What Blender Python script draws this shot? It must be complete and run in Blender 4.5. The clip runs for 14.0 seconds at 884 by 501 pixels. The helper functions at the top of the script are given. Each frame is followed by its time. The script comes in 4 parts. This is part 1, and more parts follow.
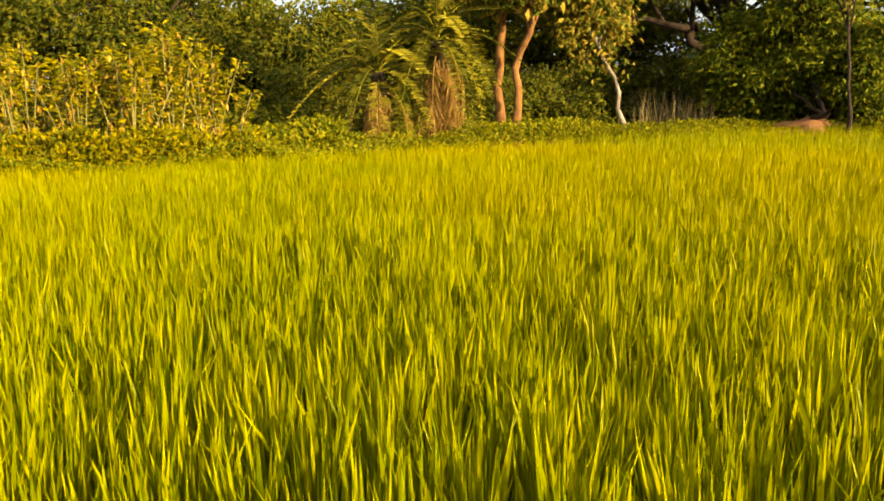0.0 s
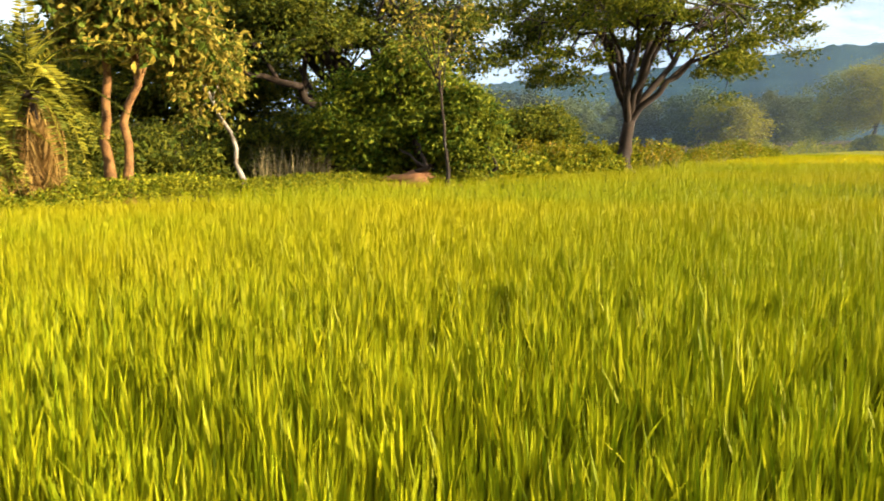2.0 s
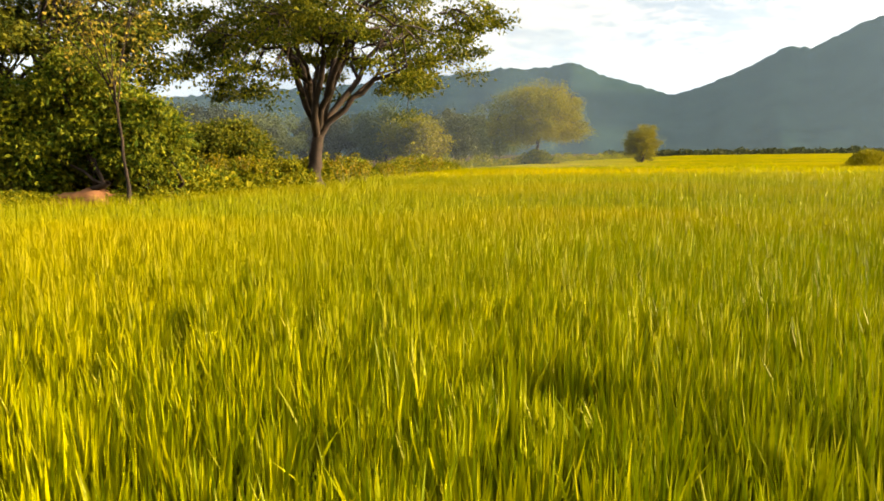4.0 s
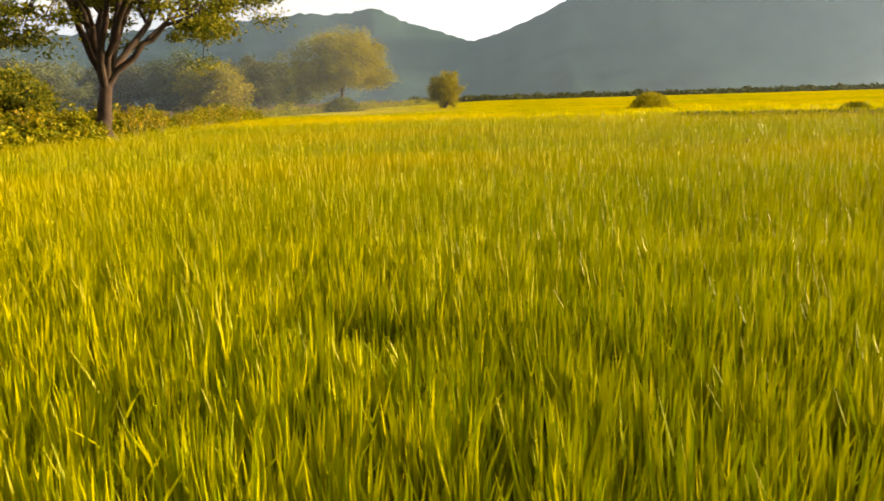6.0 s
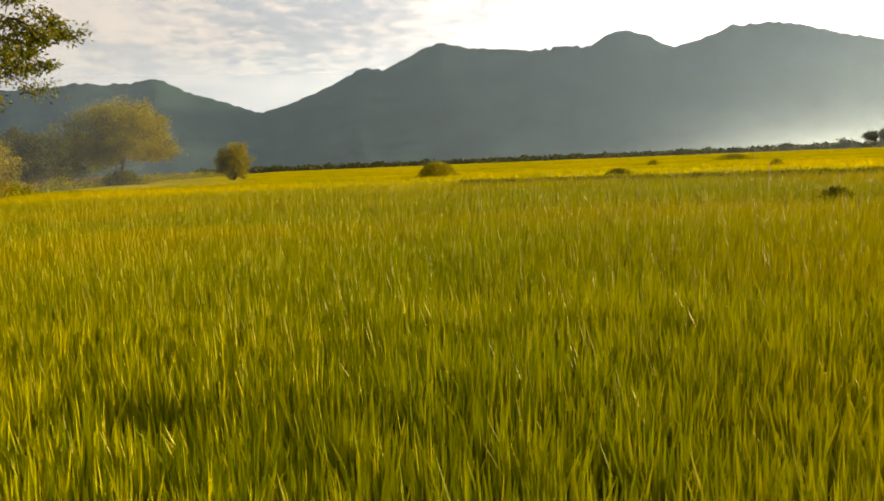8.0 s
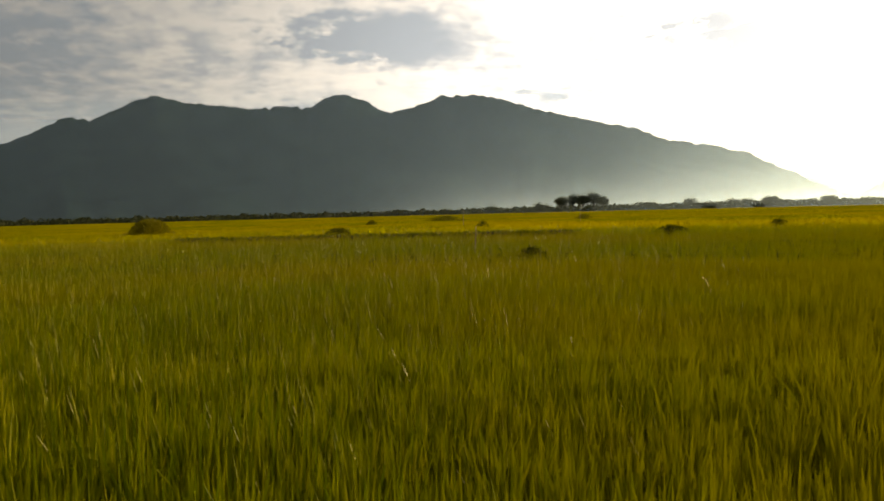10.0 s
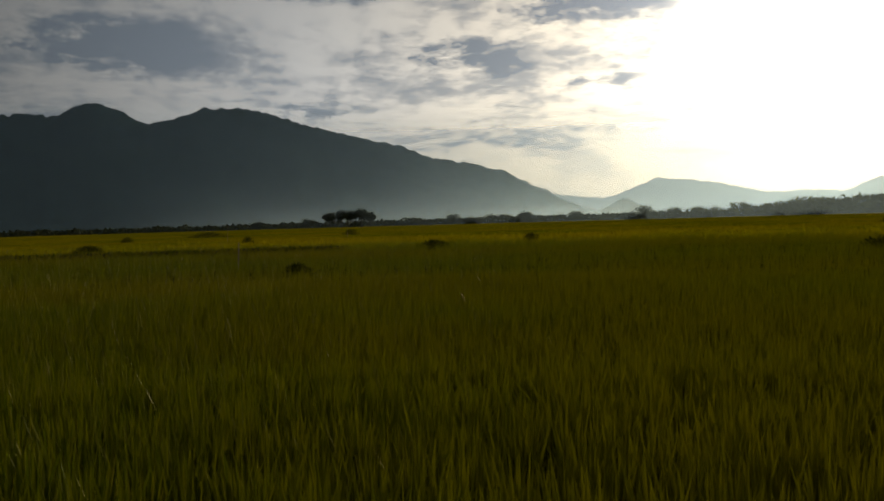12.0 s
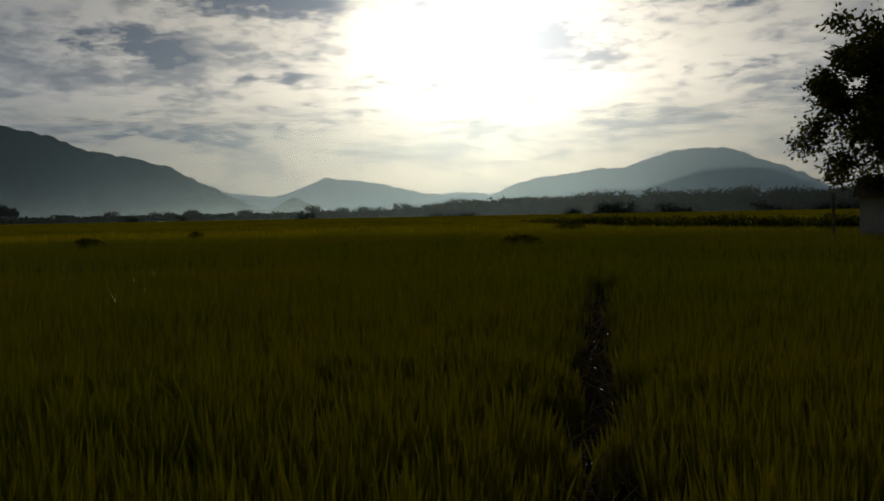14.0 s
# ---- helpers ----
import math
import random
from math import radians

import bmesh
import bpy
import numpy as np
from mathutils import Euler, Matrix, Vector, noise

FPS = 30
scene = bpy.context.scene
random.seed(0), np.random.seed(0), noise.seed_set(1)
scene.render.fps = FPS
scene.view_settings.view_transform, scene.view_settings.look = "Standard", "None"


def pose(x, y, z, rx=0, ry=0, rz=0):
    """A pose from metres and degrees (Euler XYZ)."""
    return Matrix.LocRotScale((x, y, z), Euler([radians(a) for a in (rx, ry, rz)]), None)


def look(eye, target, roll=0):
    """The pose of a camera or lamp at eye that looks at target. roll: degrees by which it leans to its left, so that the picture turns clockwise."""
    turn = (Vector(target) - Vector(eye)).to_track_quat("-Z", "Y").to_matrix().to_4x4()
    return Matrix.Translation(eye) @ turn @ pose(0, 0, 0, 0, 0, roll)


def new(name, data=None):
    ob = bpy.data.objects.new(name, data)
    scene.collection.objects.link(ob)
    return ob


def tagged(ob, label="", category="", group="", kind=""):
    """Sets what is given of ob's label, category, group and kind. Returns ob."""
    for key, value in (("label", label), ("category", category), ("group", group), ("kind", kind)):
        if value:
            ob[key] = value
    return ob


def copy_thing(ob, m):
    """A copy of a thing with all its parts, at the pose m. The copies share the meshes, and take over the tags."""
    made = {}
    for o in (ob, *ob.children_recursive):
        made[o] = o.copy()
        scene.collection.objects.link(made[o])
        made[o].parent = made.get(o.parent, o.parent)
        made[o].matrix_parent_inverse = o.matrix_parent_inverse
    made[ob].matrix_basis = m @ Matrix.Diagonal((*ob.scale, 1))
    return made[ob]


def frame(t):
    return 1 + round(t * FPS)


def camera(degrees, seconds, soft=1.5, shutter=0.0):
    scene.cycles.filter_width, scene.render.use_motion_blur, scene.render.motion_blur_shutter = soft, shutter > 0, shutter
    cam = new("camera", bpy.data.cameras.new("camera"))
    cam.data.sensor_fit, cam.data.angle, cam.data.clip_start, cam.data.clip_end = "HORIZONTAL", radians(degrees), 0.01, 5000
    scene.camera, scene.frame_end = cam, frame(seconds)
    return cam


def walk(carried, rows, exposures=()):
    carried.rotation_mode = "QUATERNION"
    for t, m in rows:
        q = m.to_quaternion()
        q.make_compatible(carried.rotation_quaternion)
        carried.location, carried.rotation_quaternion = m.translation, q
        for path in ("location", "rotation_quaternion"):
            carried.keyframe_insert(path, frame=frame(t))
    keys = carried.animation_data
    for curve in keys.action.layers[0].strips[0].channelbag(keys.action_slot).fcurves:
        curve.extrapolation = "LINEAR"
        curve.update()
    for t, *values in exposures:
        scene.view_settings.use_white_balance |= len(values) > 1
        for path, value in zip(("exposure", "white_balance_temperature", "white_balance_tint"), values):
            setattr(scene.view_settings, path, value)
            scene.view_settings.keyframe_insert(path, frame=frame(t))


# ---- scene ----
cam = camera(55.13, 14.0, soft=1.65, shutter=0.2)
# seconds, place, pitch, roll, yaw
PATH = (
    (0, 0.000, 0.000, 1.479, -10.43, 0.87, 0.00),
    (0.5, 0.041, 0.015, 1.483, -9.48, 1.31, -3.43),
    (1, 0.098, 0.034, 1.486, -8.69, 1.48, -9.48),
    (1.5, 0.151, 0.051, 1.482, -8.71, 1.09, -17.25),
    (2, 0.197, 0.057, 1.502, -7.18, 0.60, -24.71),
    (2.5, 0.254, 0.062, 1.499, -6.60, 1.13, -30.36),
    (3, 0.316, 0.056, 1.503, -5.99, 1.09, -36.66),
    (5.3, 0.341, 0.067, 1.483, -8.75, 1.65, -52.60),
    (5.5, 0.341, 0.067, 1.483, -9.07, 1.96, -54.08),
    (6, 0.332, 0.007, 1.487, -10.18, 1.70, -58.09),
    (6.5, 0.371, -0.033, 1.490, -9.98, 0.96, -63.53),
    (7, 0.372, -0.059, 1.503, -7.96, 0.01, -66.22),
    (7.2, 0.371, -0.062, 1.503, -7.45, 1.20, -67.10),
    (9.3, 0.272, -0.082, 1.489, -3.28, 1.20, -82.95),
    (9.5, 0.265, -0.085, 1.489, -3.25, 1.64, -85.18),
    (10, 0.250, -0.102, 1.506, -2.65, 1.44, -90.68),
    (10.5, 0.229, -0.139, 1.509, -1.70, 1.76, -95.02),
    (11, 0.219, -0.168, 1.512, -1.88, 1.61, -99.63),
    (11.5, 0.212, -0.191, 1.516, -1.51, 1.21, -103.67),
    (12, 0.231, -0.207, 1.512, -2.00, 1.61, -106.24),
    (12.5, 0.240, -0.232, 1.506, -1.65, 1.89, -112.20),
    (13, 0.133, -0.247, 1.486, -2.65, 2.29, -119.74),
    (13.5, 0.115, -0.270, 1.476, -2.65, 1.68, -124.63),
    (14, 0.132, -0.313, 1.474, -2.57, 1.08, -128.27),
)
EXPOSURES = (
    (0.0, 1.6, 8200, 11), (1.0, 1.62, 8100, 11), (1.6, 1.85, 7000, 9), (2.2, 1.98, 6250, 9), (3.0, 1.85, 6750, 10), (5.5, 1.98, 8300, 18),
    (7.0, 1.75, 8500, 21), (9.5, 0.4, 8200, 14), (10.5, -0.35, 8300, 15), (11.5, -1.35, 7100, 12), (12.5, -2.08, 6700, 11), (14.0, -2.62, 6250, 10),
)
walk(cam, [(r[0], pose(r[1], r[2], r[3], 90 + r[4], r[5], r[6])) for r in PATH], EXPOSURES)

# ---- sun and sky ----
SUN_BEARING, SUN_HEIGHT = 131.5, 12.0


def spot(bearing, dist, z=0.0):
    """A place by its bearing from the field's standpoint (degrees, clockwise from +y) and its distance."""
    a = radians(bearing)
    return Vector((math.sin(a) * dist, math.cos(a) * dist, z))


sun_way = spot(SUN_BEARING, math.cos(radians(SUN_HEIGHT)), math.sin(radians(SUN_HEIGHT)))
sun_data = bpy.data.lights.new("sun", "SUN")
sun_data.energy, sun_data.angle, sun_data.color = 5.0, radians(1.6), (1.0, 0.79, 0.50)
sun = new("sun", sun_data)
sun.matrix_world = look((0, 0, 60), Vector((0, 0, 60)) - sun_way)


class Net:
    """Small helper to wire shader nodes."""

    def __init__(self, tree):
        self.tree = tree
        tree.nodes.clear()

    def add(self, kind, **inputs):
        node = self.tree.nodes.new(kind)
        for key, value in inputs.items():
            self.put(node, int(key[1:]) if key[0] == "i" and key[1:].isdigit() else key.replace("_", " "), value)
        return node

    def put(self, node, key, value):
        if isinstance(value, bpy.types.NodeSocket):
            self.tree.links.new(value, node.inputs[key])
        else:
            node.inputs[key].default_value = value

    def maths(self, op, a, b=0.0, c=None):
        node = self.add("ShaderNodeMath", i0=a, i1=b)
        if c is not None:
            self.put(node, 2, c)
        node.operation = op
        return node.outputs[0]

    def mix(self, fac, a, b, blend="MIX"):
        node = self.tree.nodes.new("ShaderNodeMix")
        node.data_type, node.blend_type = "RGBA", blend
        self.put(node, 0, fac), self.put(node, 6, a), self.put(node, 7, b)
        return node.outputs[2]

    def ramp(self, value, lo, hi):
        node = self.add("ShaderNodeMapRange", i0=value, i1=lo, i2=hi, i3=0.0, i4=1.0)
        node.interpolation_type = "SMOOTHSTEP"
        return node.outputs[0]

    def noise(self, vec, scale, detail=3.0, rough=0.55):
        node = self.add("ShaderNodeTexNoise", Scale=scale, Detail=detail, Roughness=rough)
        if vec is not None:
            self.put(node, "Vector", vec)
        return node.outputs[0]


# clouds: bearing, height and half-widths in degrees, thickness
CLOUDS = ((87, 11.4, 7.5, 1.9, 1.15), (109.5, 10.8, 6.0, 1.0, 1.0), (117.0, 13.7, 6.5, 1.3, 1.1), (64, 10.0, 11.0, 6.0, 0.8), (118, 8.6, 4.0, 0.8, 0.75),
          (111, 5.3, 11.0, 1.1, 0.7), (99, 7.6, 6.0, 0.9, 0.7), (149, 13.8, 8.0, 1.8, 0.9), (152, 8.0, 7.0, 1.3, 0.6), (98, 15.0, 8.0, 1.3, 0.8), (74, 15.5, 8.0, 1.6, 0.9))


def build_sky():
    world = bpy.data.worlds.new("sky")
    scene.world = world
    world.use_nodes = True
    n = Net(world.node_tree)
    way = n.add("ShaderNodeTexCoord").outputs["Generated"]
    xyz = n.add("ShaderNodeSeparateXYZ", i0=way).outputs
    sky = n.tree.nodes.new("ShaderNodeTexSky")
    sky.sky_type, sky.sun_disc = "NISHITA", False
    sky.sun_elevation, sky.sun_rotation = radians(SUN_HEIGHT), radians(SUN_BEARING)
    sky.air_density, sky.dust_density = 1.2, 2.0
    blue = n.mix(1.0, sky.outputs[0], (0.10, 0.10, 0.10, 1), "MULTIPLY")
    # a cloud deck, seen in perspective: it closes up towards the horizon
    up = n.maths("ADD", n.maths("MAXIMUM", xyz[2], 0.0), 0.19)
    flat = n.add("ShaderNodeCombineXYZ", i0=n.maths("DIVIDE", xyz[0], up), i1=n.maths("DIVIDE", xyz[1], up), i2=0.4).outputs[0]
    bulk = n.noise(flat, 2.4, 9.0, 0.64)
    fine = n.noise(flat, 10.0, 9.0, 0.70)
    shape = n.maths("ADD", n.maths("MULTIPLY", bulk, 0.62), n.maths("MULTIPLY", fine, 0.38))
    dark = n.maths("MULTIPLY", n.ramp(shape, 0.45, 0.60), n.maths("ADD", 0.38, n.maths("MULTIPLY", n.ramp(xyz[2], 0.01, 0.13), 0.42)))
    # the larger clouds of the deck, with frayed edges
    east = n.maths("MULTIPLY", n.maths("ARCTAN2", xyz[0], xyz[1]), 57.2958)
    high = n.maths("MULTIPLY", n.maths("ARCSINE", xyz[2]), 57.2958)
    east = n.maths("ADD", east, n.maths("MULTIPLY", n.maths("SUBTRACT", fine, 0.5), 9.0))
    high = n.maths("ADD", high, n.maths("MULTIPLY", n.maths("SUBTRACT", bulk, 0.5), 5.0))
    heap = 0.0
    for b0, e0, wide_b, wide_e, thick in CLOUDS:
        along = n.maths("POWER", n.maths("DIVIDE", n.maths("SUBTRACT", east, b0), wide_b), 2.0)
        across = n.maths("POWER", n.maths("DIVIDE", n.maths("SUBTRACT", high, e0), wide_e), 2.0)
        body = n.maths("MULTIPLY", n.maths("POWER", 2.718, n.maths("MULTIPLY", n.maths("ADD", along, across), -1.0)), thick)
        heap = n.maths("MAXIMUM", heap, body)
    heap = n.ramp(n.maths("ADD", heap, n.maths("MULTIPLY", n.maths("SUBTRACT", fine, 0.5), 2.2)), 0.2, 0.9)
    dark = n.maths("MAXIMUM", dark, heap)
    near = n.add("ShaderNodeVectorMath", i0=way, i1=sun_way)
    near.operation = "DOT_PRODUCT"
    near = n.maths("MAXIMUM", near.outputs["Value"], 0.0)
    wide = n.maths("POWER", near, 4.2)
    bright = n.maths("POWER", near, 14.0)
    halo = n.maths("POWER", near, 40.0)
    core = n.maths("POWER", near, 160.0)
    thin = n.maths("POWER", n.maths("SUBTRACT", 1.0, n.maths("MAXIMUM", xyz[2], 0.0)), 2.8)
    glow = n.maths("ADD", n.maths("ADD", n.maths("MULTIPLY", n.maths("ADD", n.maths("MULTIPLY", wide, 5.8), n.maths("MULTIPLY", bright, 3.2)), thin), n.maths("MULTIPLY", halo, 5.0)), n.maths("MULTIPLY", core, 13.0))
    low = n.maths("ADD", 0.85, n.maths("MULTIPLY", n.ramp(xyz[2], 0.0, 0.16), 0.15))
    glow = n.maths("MULTIPLY", glow, low)
    lit = n.maths("ADD", glow, n.maths("ADD", 0.31, n.maths("MULTIPLY", n.ramp(xyz[2], 0.3, 0.8), 0.3)))
    grey = n.maths("ADD", n.maths("MULTIPLY", glow, n.maths("SUBTRACT", 0.44, n.maths("MULTIPLY", n.ramp(near, 0.72, 0.97), 0.22))), n.maths("ADD", 0.22, n.maths("MULTIPLY", n.ramp(xyz[2], 0.3, 0.8), 0.25)))
    warm = n.mix(n.ramp(near, 0.80, 1.0), (0.96, 0.98, 0.99, 1), (1.0, 0.90, 0.72, 1))
    horizon = n.maths("MULTIPLY", n.ramp(near, 0.70, 0.97), n.maths("SUBTRACT", 1.0, n.ramp(xyz[2], 0.02, 0.17)))
    warm = n.mix(horizon, warm, (1.0, 0.84, 0.58, 1))
    veil = n.mix(1.0, warm, n.add("ShaderNodeCombineXYZ", i0=lit, i1=lit, i2=lit).outputs[0], "MULTIPLY")
    cloud = n.mix(1.0, (0.70, 0.86, 1.10, 1), n.add("ShaderNodeCombineXYZ", i0=grey, i1=grey, i2=grey).outputs[0], "MULTIPLY")
    deck = n.mix(dark, veil, cloud)
    total = n.mix(0.85, blue, deck)
    back = n.add("ShaderNodeBackground", Color=total, Strength=1.0)
    out = n.tree.nodes.new("ShaderNodeOutputWorld")
    n.tree.links.new(back.outputs[0], out.inputs[0])


build_sky()

# ---- materials ----


def matter(name, tones, scale=3.0, rough=0.8, bump=0.3, bump_scale=30.0, through_light=0.0, island=0.0, random_thing=0.0, patch=None, gloss=0.3, through_tone=(1.0, 1.0, 1.0)):
    """A surface with two tones mixed by broad and fine noise, fine relief and, for leaves, light shining through."""
    m = bpy.data.materials.new(name)
    m.use_nodes = True
    n = Net(m.node_tree)
    place = n.add("ShaderNodeNewGeometry")
    pos = place.outputs["Position"]
    broad = n.noise(pos, scale, 4.0)
    fine = n.noise(pos, scale * 9.0, 3.0)
    fac = n.maths("ADD", n.maths("MULTIPLY", broad, 0.6), n.maths("MULTIPLY", fine, 0.4))
    if island:
        fac = n.maths("ADD", n.maths("MULTIPLY", fac, 1.0 - island), n.maths("MULTIPLY", place.outputs["Random Per Island"], island))
    if random_thing:
        rnd = n.add("ShaderNodeObjectInfo").outputs["Random"]
        fac = n.maths("ADD", n.maths("MULTIPLY", fac, 1.0 - random_thing), n.maths("MULTIPLY", rnd, random_thing))
    col = n.mix(n.ramp(fac, 0.25 if (island or random_thing) else 0.35, 0.75 if (island or random_thing) else 0.65), (*tones[0], 1), (*tones[1], 1))
    if patch:
        col = n.mix(n.maths("MULTIPLY", n.ramp(n.noise(pos, patch[1], 3.0), 0.42, 0.62), patch[2]), col, (*patch[0], 1))
    bs = n.add("ShaderNodeBsdfPrincipled", Base_Color=col, Roughness=rough)
    n.put(bs, "Specular IOR Level", gloss)
    if bump:
        bp = n.add("ShaderNodeBump", Strength=bump, Distance=0.02, Height=n.noise(pos, bump_scale, 4.0))
        n.put(bs, "Normal", bp.outputs[0])
    shader = bs.outputs[0]
    if through_light:
        tr = n.add("ShaderNodeBsdfTranslucent", Color=n.mix(1.0, col, (*through_tone, 1), "MULTIPLY"))
        mx = n.add("ShaderNodeMixShader", i0=through_light, i1=shader, i2=tr.outputs[0])
        shader = mx.outputs[0]
    out = n.tree.nodes.new("ShaderNodeOutputMaterial")
    n.tree.links.new(shader, out.inputs[0])
    return m


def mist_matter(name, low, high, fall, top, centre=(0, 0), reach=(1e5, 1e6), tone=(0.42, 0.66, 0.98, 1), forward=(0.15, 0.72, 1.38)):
    """Thin mist tinted onto a see-through sheet: mostly clear, denser near the ground, broken up in long streaks."""
    m = bpy.data.materials.new(name)
    m.use_nodes = True
    n = Net(m.node_tree)
    pos = n.add("ShaderNodeNewGeometry").outputs["Position"]
    z = n.maths("MAXIMUM", n.add("ShaderNodeSeparateXYZ", i0=pos).outputs[2], 0.0)
    stretch = n.add("ShaderNodeVectorMath", i0=pos, i1=(0.0035, 0.0035, 0.02))
    stretch.operation = "MULTIPLY"
    wisps = n.ramp(n.noise(stretch.outputs[0], 1.0, 4.0), 0.25, 0.72)
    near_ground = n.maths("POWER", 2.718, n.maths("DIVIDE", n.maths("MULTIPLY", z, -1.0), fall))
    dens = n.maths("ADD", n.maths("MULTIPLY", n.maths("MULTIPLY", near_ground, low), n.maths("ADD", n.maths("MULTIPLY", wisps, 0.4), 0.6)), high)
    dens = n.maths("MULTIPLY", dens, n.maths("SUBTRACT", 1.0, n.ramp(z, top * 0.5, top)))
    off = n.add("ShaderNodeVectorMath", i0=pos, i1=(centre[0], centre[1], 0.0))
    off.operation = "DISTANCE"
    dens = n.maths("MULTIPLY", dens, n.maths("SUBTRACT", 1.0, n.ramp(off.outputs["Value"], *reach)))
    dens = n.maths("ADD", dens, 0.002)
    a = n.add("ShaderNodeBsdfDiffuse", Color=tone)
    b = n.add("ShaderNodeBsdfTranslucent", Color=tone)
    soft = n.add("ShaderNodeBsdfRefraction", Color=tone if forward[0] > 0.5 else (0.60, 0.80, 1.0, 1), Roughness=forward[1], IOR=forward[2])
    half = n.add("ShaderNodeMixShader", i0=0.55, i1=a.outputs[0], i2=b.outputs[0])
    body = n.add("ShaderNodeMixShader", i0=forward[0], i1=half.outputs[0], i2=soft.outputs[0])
    clear = n.tree.nodes.new("ShaderNodeBsdfTransparent")
    mx = n.add("ShaderNodeMixShader", i0=dens, i1=clear.outputs[0], i2=body.outputs[0])
    out = n.tree.nodes.new("ShaderNodeOutputMaterial")
    n.tree.links.new(mx.outputs[0], out.inputs[0])
    return m


RICE = matter("rice_blade", ((0.092, 0.126, 0.0015), (0.248, 0.234, 0.003)), 0.25, 0.45, 0.0, through_light=0.20, island=0.32, patch=((0.27, 0.21, 0.002), 0.09, 0.5), gloss=0.05, through_tone=(0.95, 1.06, 0.8))
# ripe yellow; tone and translucency also raised to imitate a backlit far field
RICE_RIPE_BACKLIT = matter("ripe_backlit_rice_blade", ((0.12, 0.135, 0.002), (0.27, 0.235, 0.002)), 0.12, 0.55, 0.0, through_light=0.6, island=0.40, patch=((0.33, 0.23, 0.002), 0.05, 0.6), gloss=0.1, through_tone=(1.0, 1.08, 0.8))
RICE_LOW = matter("rice_foliage", ((0.08, 0.09, 0.0015), (0.18, 0.16, 0.002)), 0.4, 0.95, 0.8, 14.0, patch=((0.22, 0.165, 0.0025), 0.05, 0.6), gloss=0.0)
# near-black green that paints the shade between the rice blades
RICE_STEM_SHADE = matter("rice_stem_shade", ((0.018, 0.022, 0.003), (0.045, 0.048, 0.005)), 0.9, 0.95, 0.8, 14.0, gloss=0.0)
SOIL = matter("soil", ((0.035, 0.026, 0.016), (0.08, 0.06, 0.035)), 1.2, 0.95, 0.8, 12.0, gloss=0.0)
MUD = matter("wet_mud", ((0.018, 0.013, 0.009), (0.04, 0.03, 0.02)), 3.0, 0.8, 0.9, 18.0, gloss=0.0)
EARTH = matter("red_earth", ((0.13, 0.055, 0.022), (0.20, 0.09, 0.036)), 1.5, 0.9, 0.8, 9.0)
BARK = matter("bark", ((0.012, 0.0075, 0.0045), (0.033, 0.020, 0.012)), 4.0, 0.9, 0.9, 16.0)
BARK_WARM = matter("warm_bark", ((0.07, 0.030, 0.008), (0.19, 0.092, 0.024)), 4.0, 0.9, 0.9, 16.0)
BARK_PALE = matter("pale_bark", ((0.10, 0.075, 0.05), (0.26, 0.22, 0.17)), 3.0, 0.85, 0.8, 18.0)
LEAF = matter("leaf", ((0.035, 0.053, 0.004), (0.135, 0.13, 0.008)), 0.5, 0.6, 0.0, through_light=0.35, island=0.6, gloss=0.05)
LEAF_BUSH = matter("bush_leaf", ((0.038, 0.066, 0.005), (0.15, 0.155, 0.009)), 0.5, 0.6, 0.0, through_light=0.3, island=0.6, gloss=0.05)
# darker copy of the leaf; beneath the trees its tone stands for shade
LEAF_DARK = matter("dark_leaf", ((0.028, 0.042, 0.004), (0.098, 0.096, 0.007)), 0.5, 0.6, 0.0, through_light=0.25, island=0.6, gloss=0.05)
LEAF_YELLOW = matter("yellow_leaf", ((0.06, 0.085, 0.008), (0.23, 0.17, 0.022)), 0.5, 0.55, 0.0, through_light=0.3, island=0.7, gloss=0.05)
# part of the warm sunlight is put into this lighter, yellower leaf tone
LEAF_GOLD_LIT = matter("gold_lit_leaf", ((0.09, 0.10, 0.005), (0.22, 0.185, 0.008)), 0.2, 0.55, 0.0, through_light=0.3, island=0.25, gloss=0.05)
LEAF_FAR = matter("far_leaf", ((0.0275, 0.0375, 0.013), (0.07, 0.075, 0.0225)), 0.3, 0.8, 0.0, through_light=0.15, island=0.5, random_thing=0.3, gloss=0.05)
LEAF_GROVE = matter("grove_leaf", ((0.045, 0.062, 0.016), (0.085, 0.098, 0.022)), 0.15, 0.8, 0.0, through_light=0.2, island=0.2, random_thing=0.3, gloss=0.05)
WEED = matter("weed_leaf", ((0.06, 0.085, 0.004), (0.20, 0.18, 0.007)), 0.6, 0.55, 0.0, through_light=0.25, island=0.6, gloss=0.05)
WEED_TALL = matter("tall_weed_leaf", ((0.07, 0.08, 0.003), (0.22, 0.175, 0.005)), 0.6, 0.55, 0.0, through_light=0.3, island=0.6, gloss=0.05)
DEAD = matter("dead_leaf", ((0.14, 0.075, 0.018), (0.30, 0.185, 0.05)), 2.0, 0.9, 0.0, through_light=0.15, island=0.6, gloss=0.05)
WITHERED = matter("withered_leaf", ((0.24, 0.13, 0.016), (0.38, 0.23, 0.035)), 2.0, 0.9, 0.0, through_light=0.2, island=0.6, gloss=0.05)
STRAW = matter("straw", ((0.11, 0.085, 0.035), (0.21, 0.165, 0.075)), 1.0, 0.9, 0.0, island=0.6, gloss=0.05)
STALK = matter("stalk", ((0.1, 0.1, 0.025), (0.18, 0.16, 0.05)), 3.0, 0.7, 0.3, 30.0, gloss=0.05)
FROND = matter("palm_leaf", ((0.035, 0.045, 0.004), (0.16, 0.14, 0.010)), 0.8, 0.6, 0.0, through_light=0.12, island=0.35, random_thing=0.5, gloss=0.05)
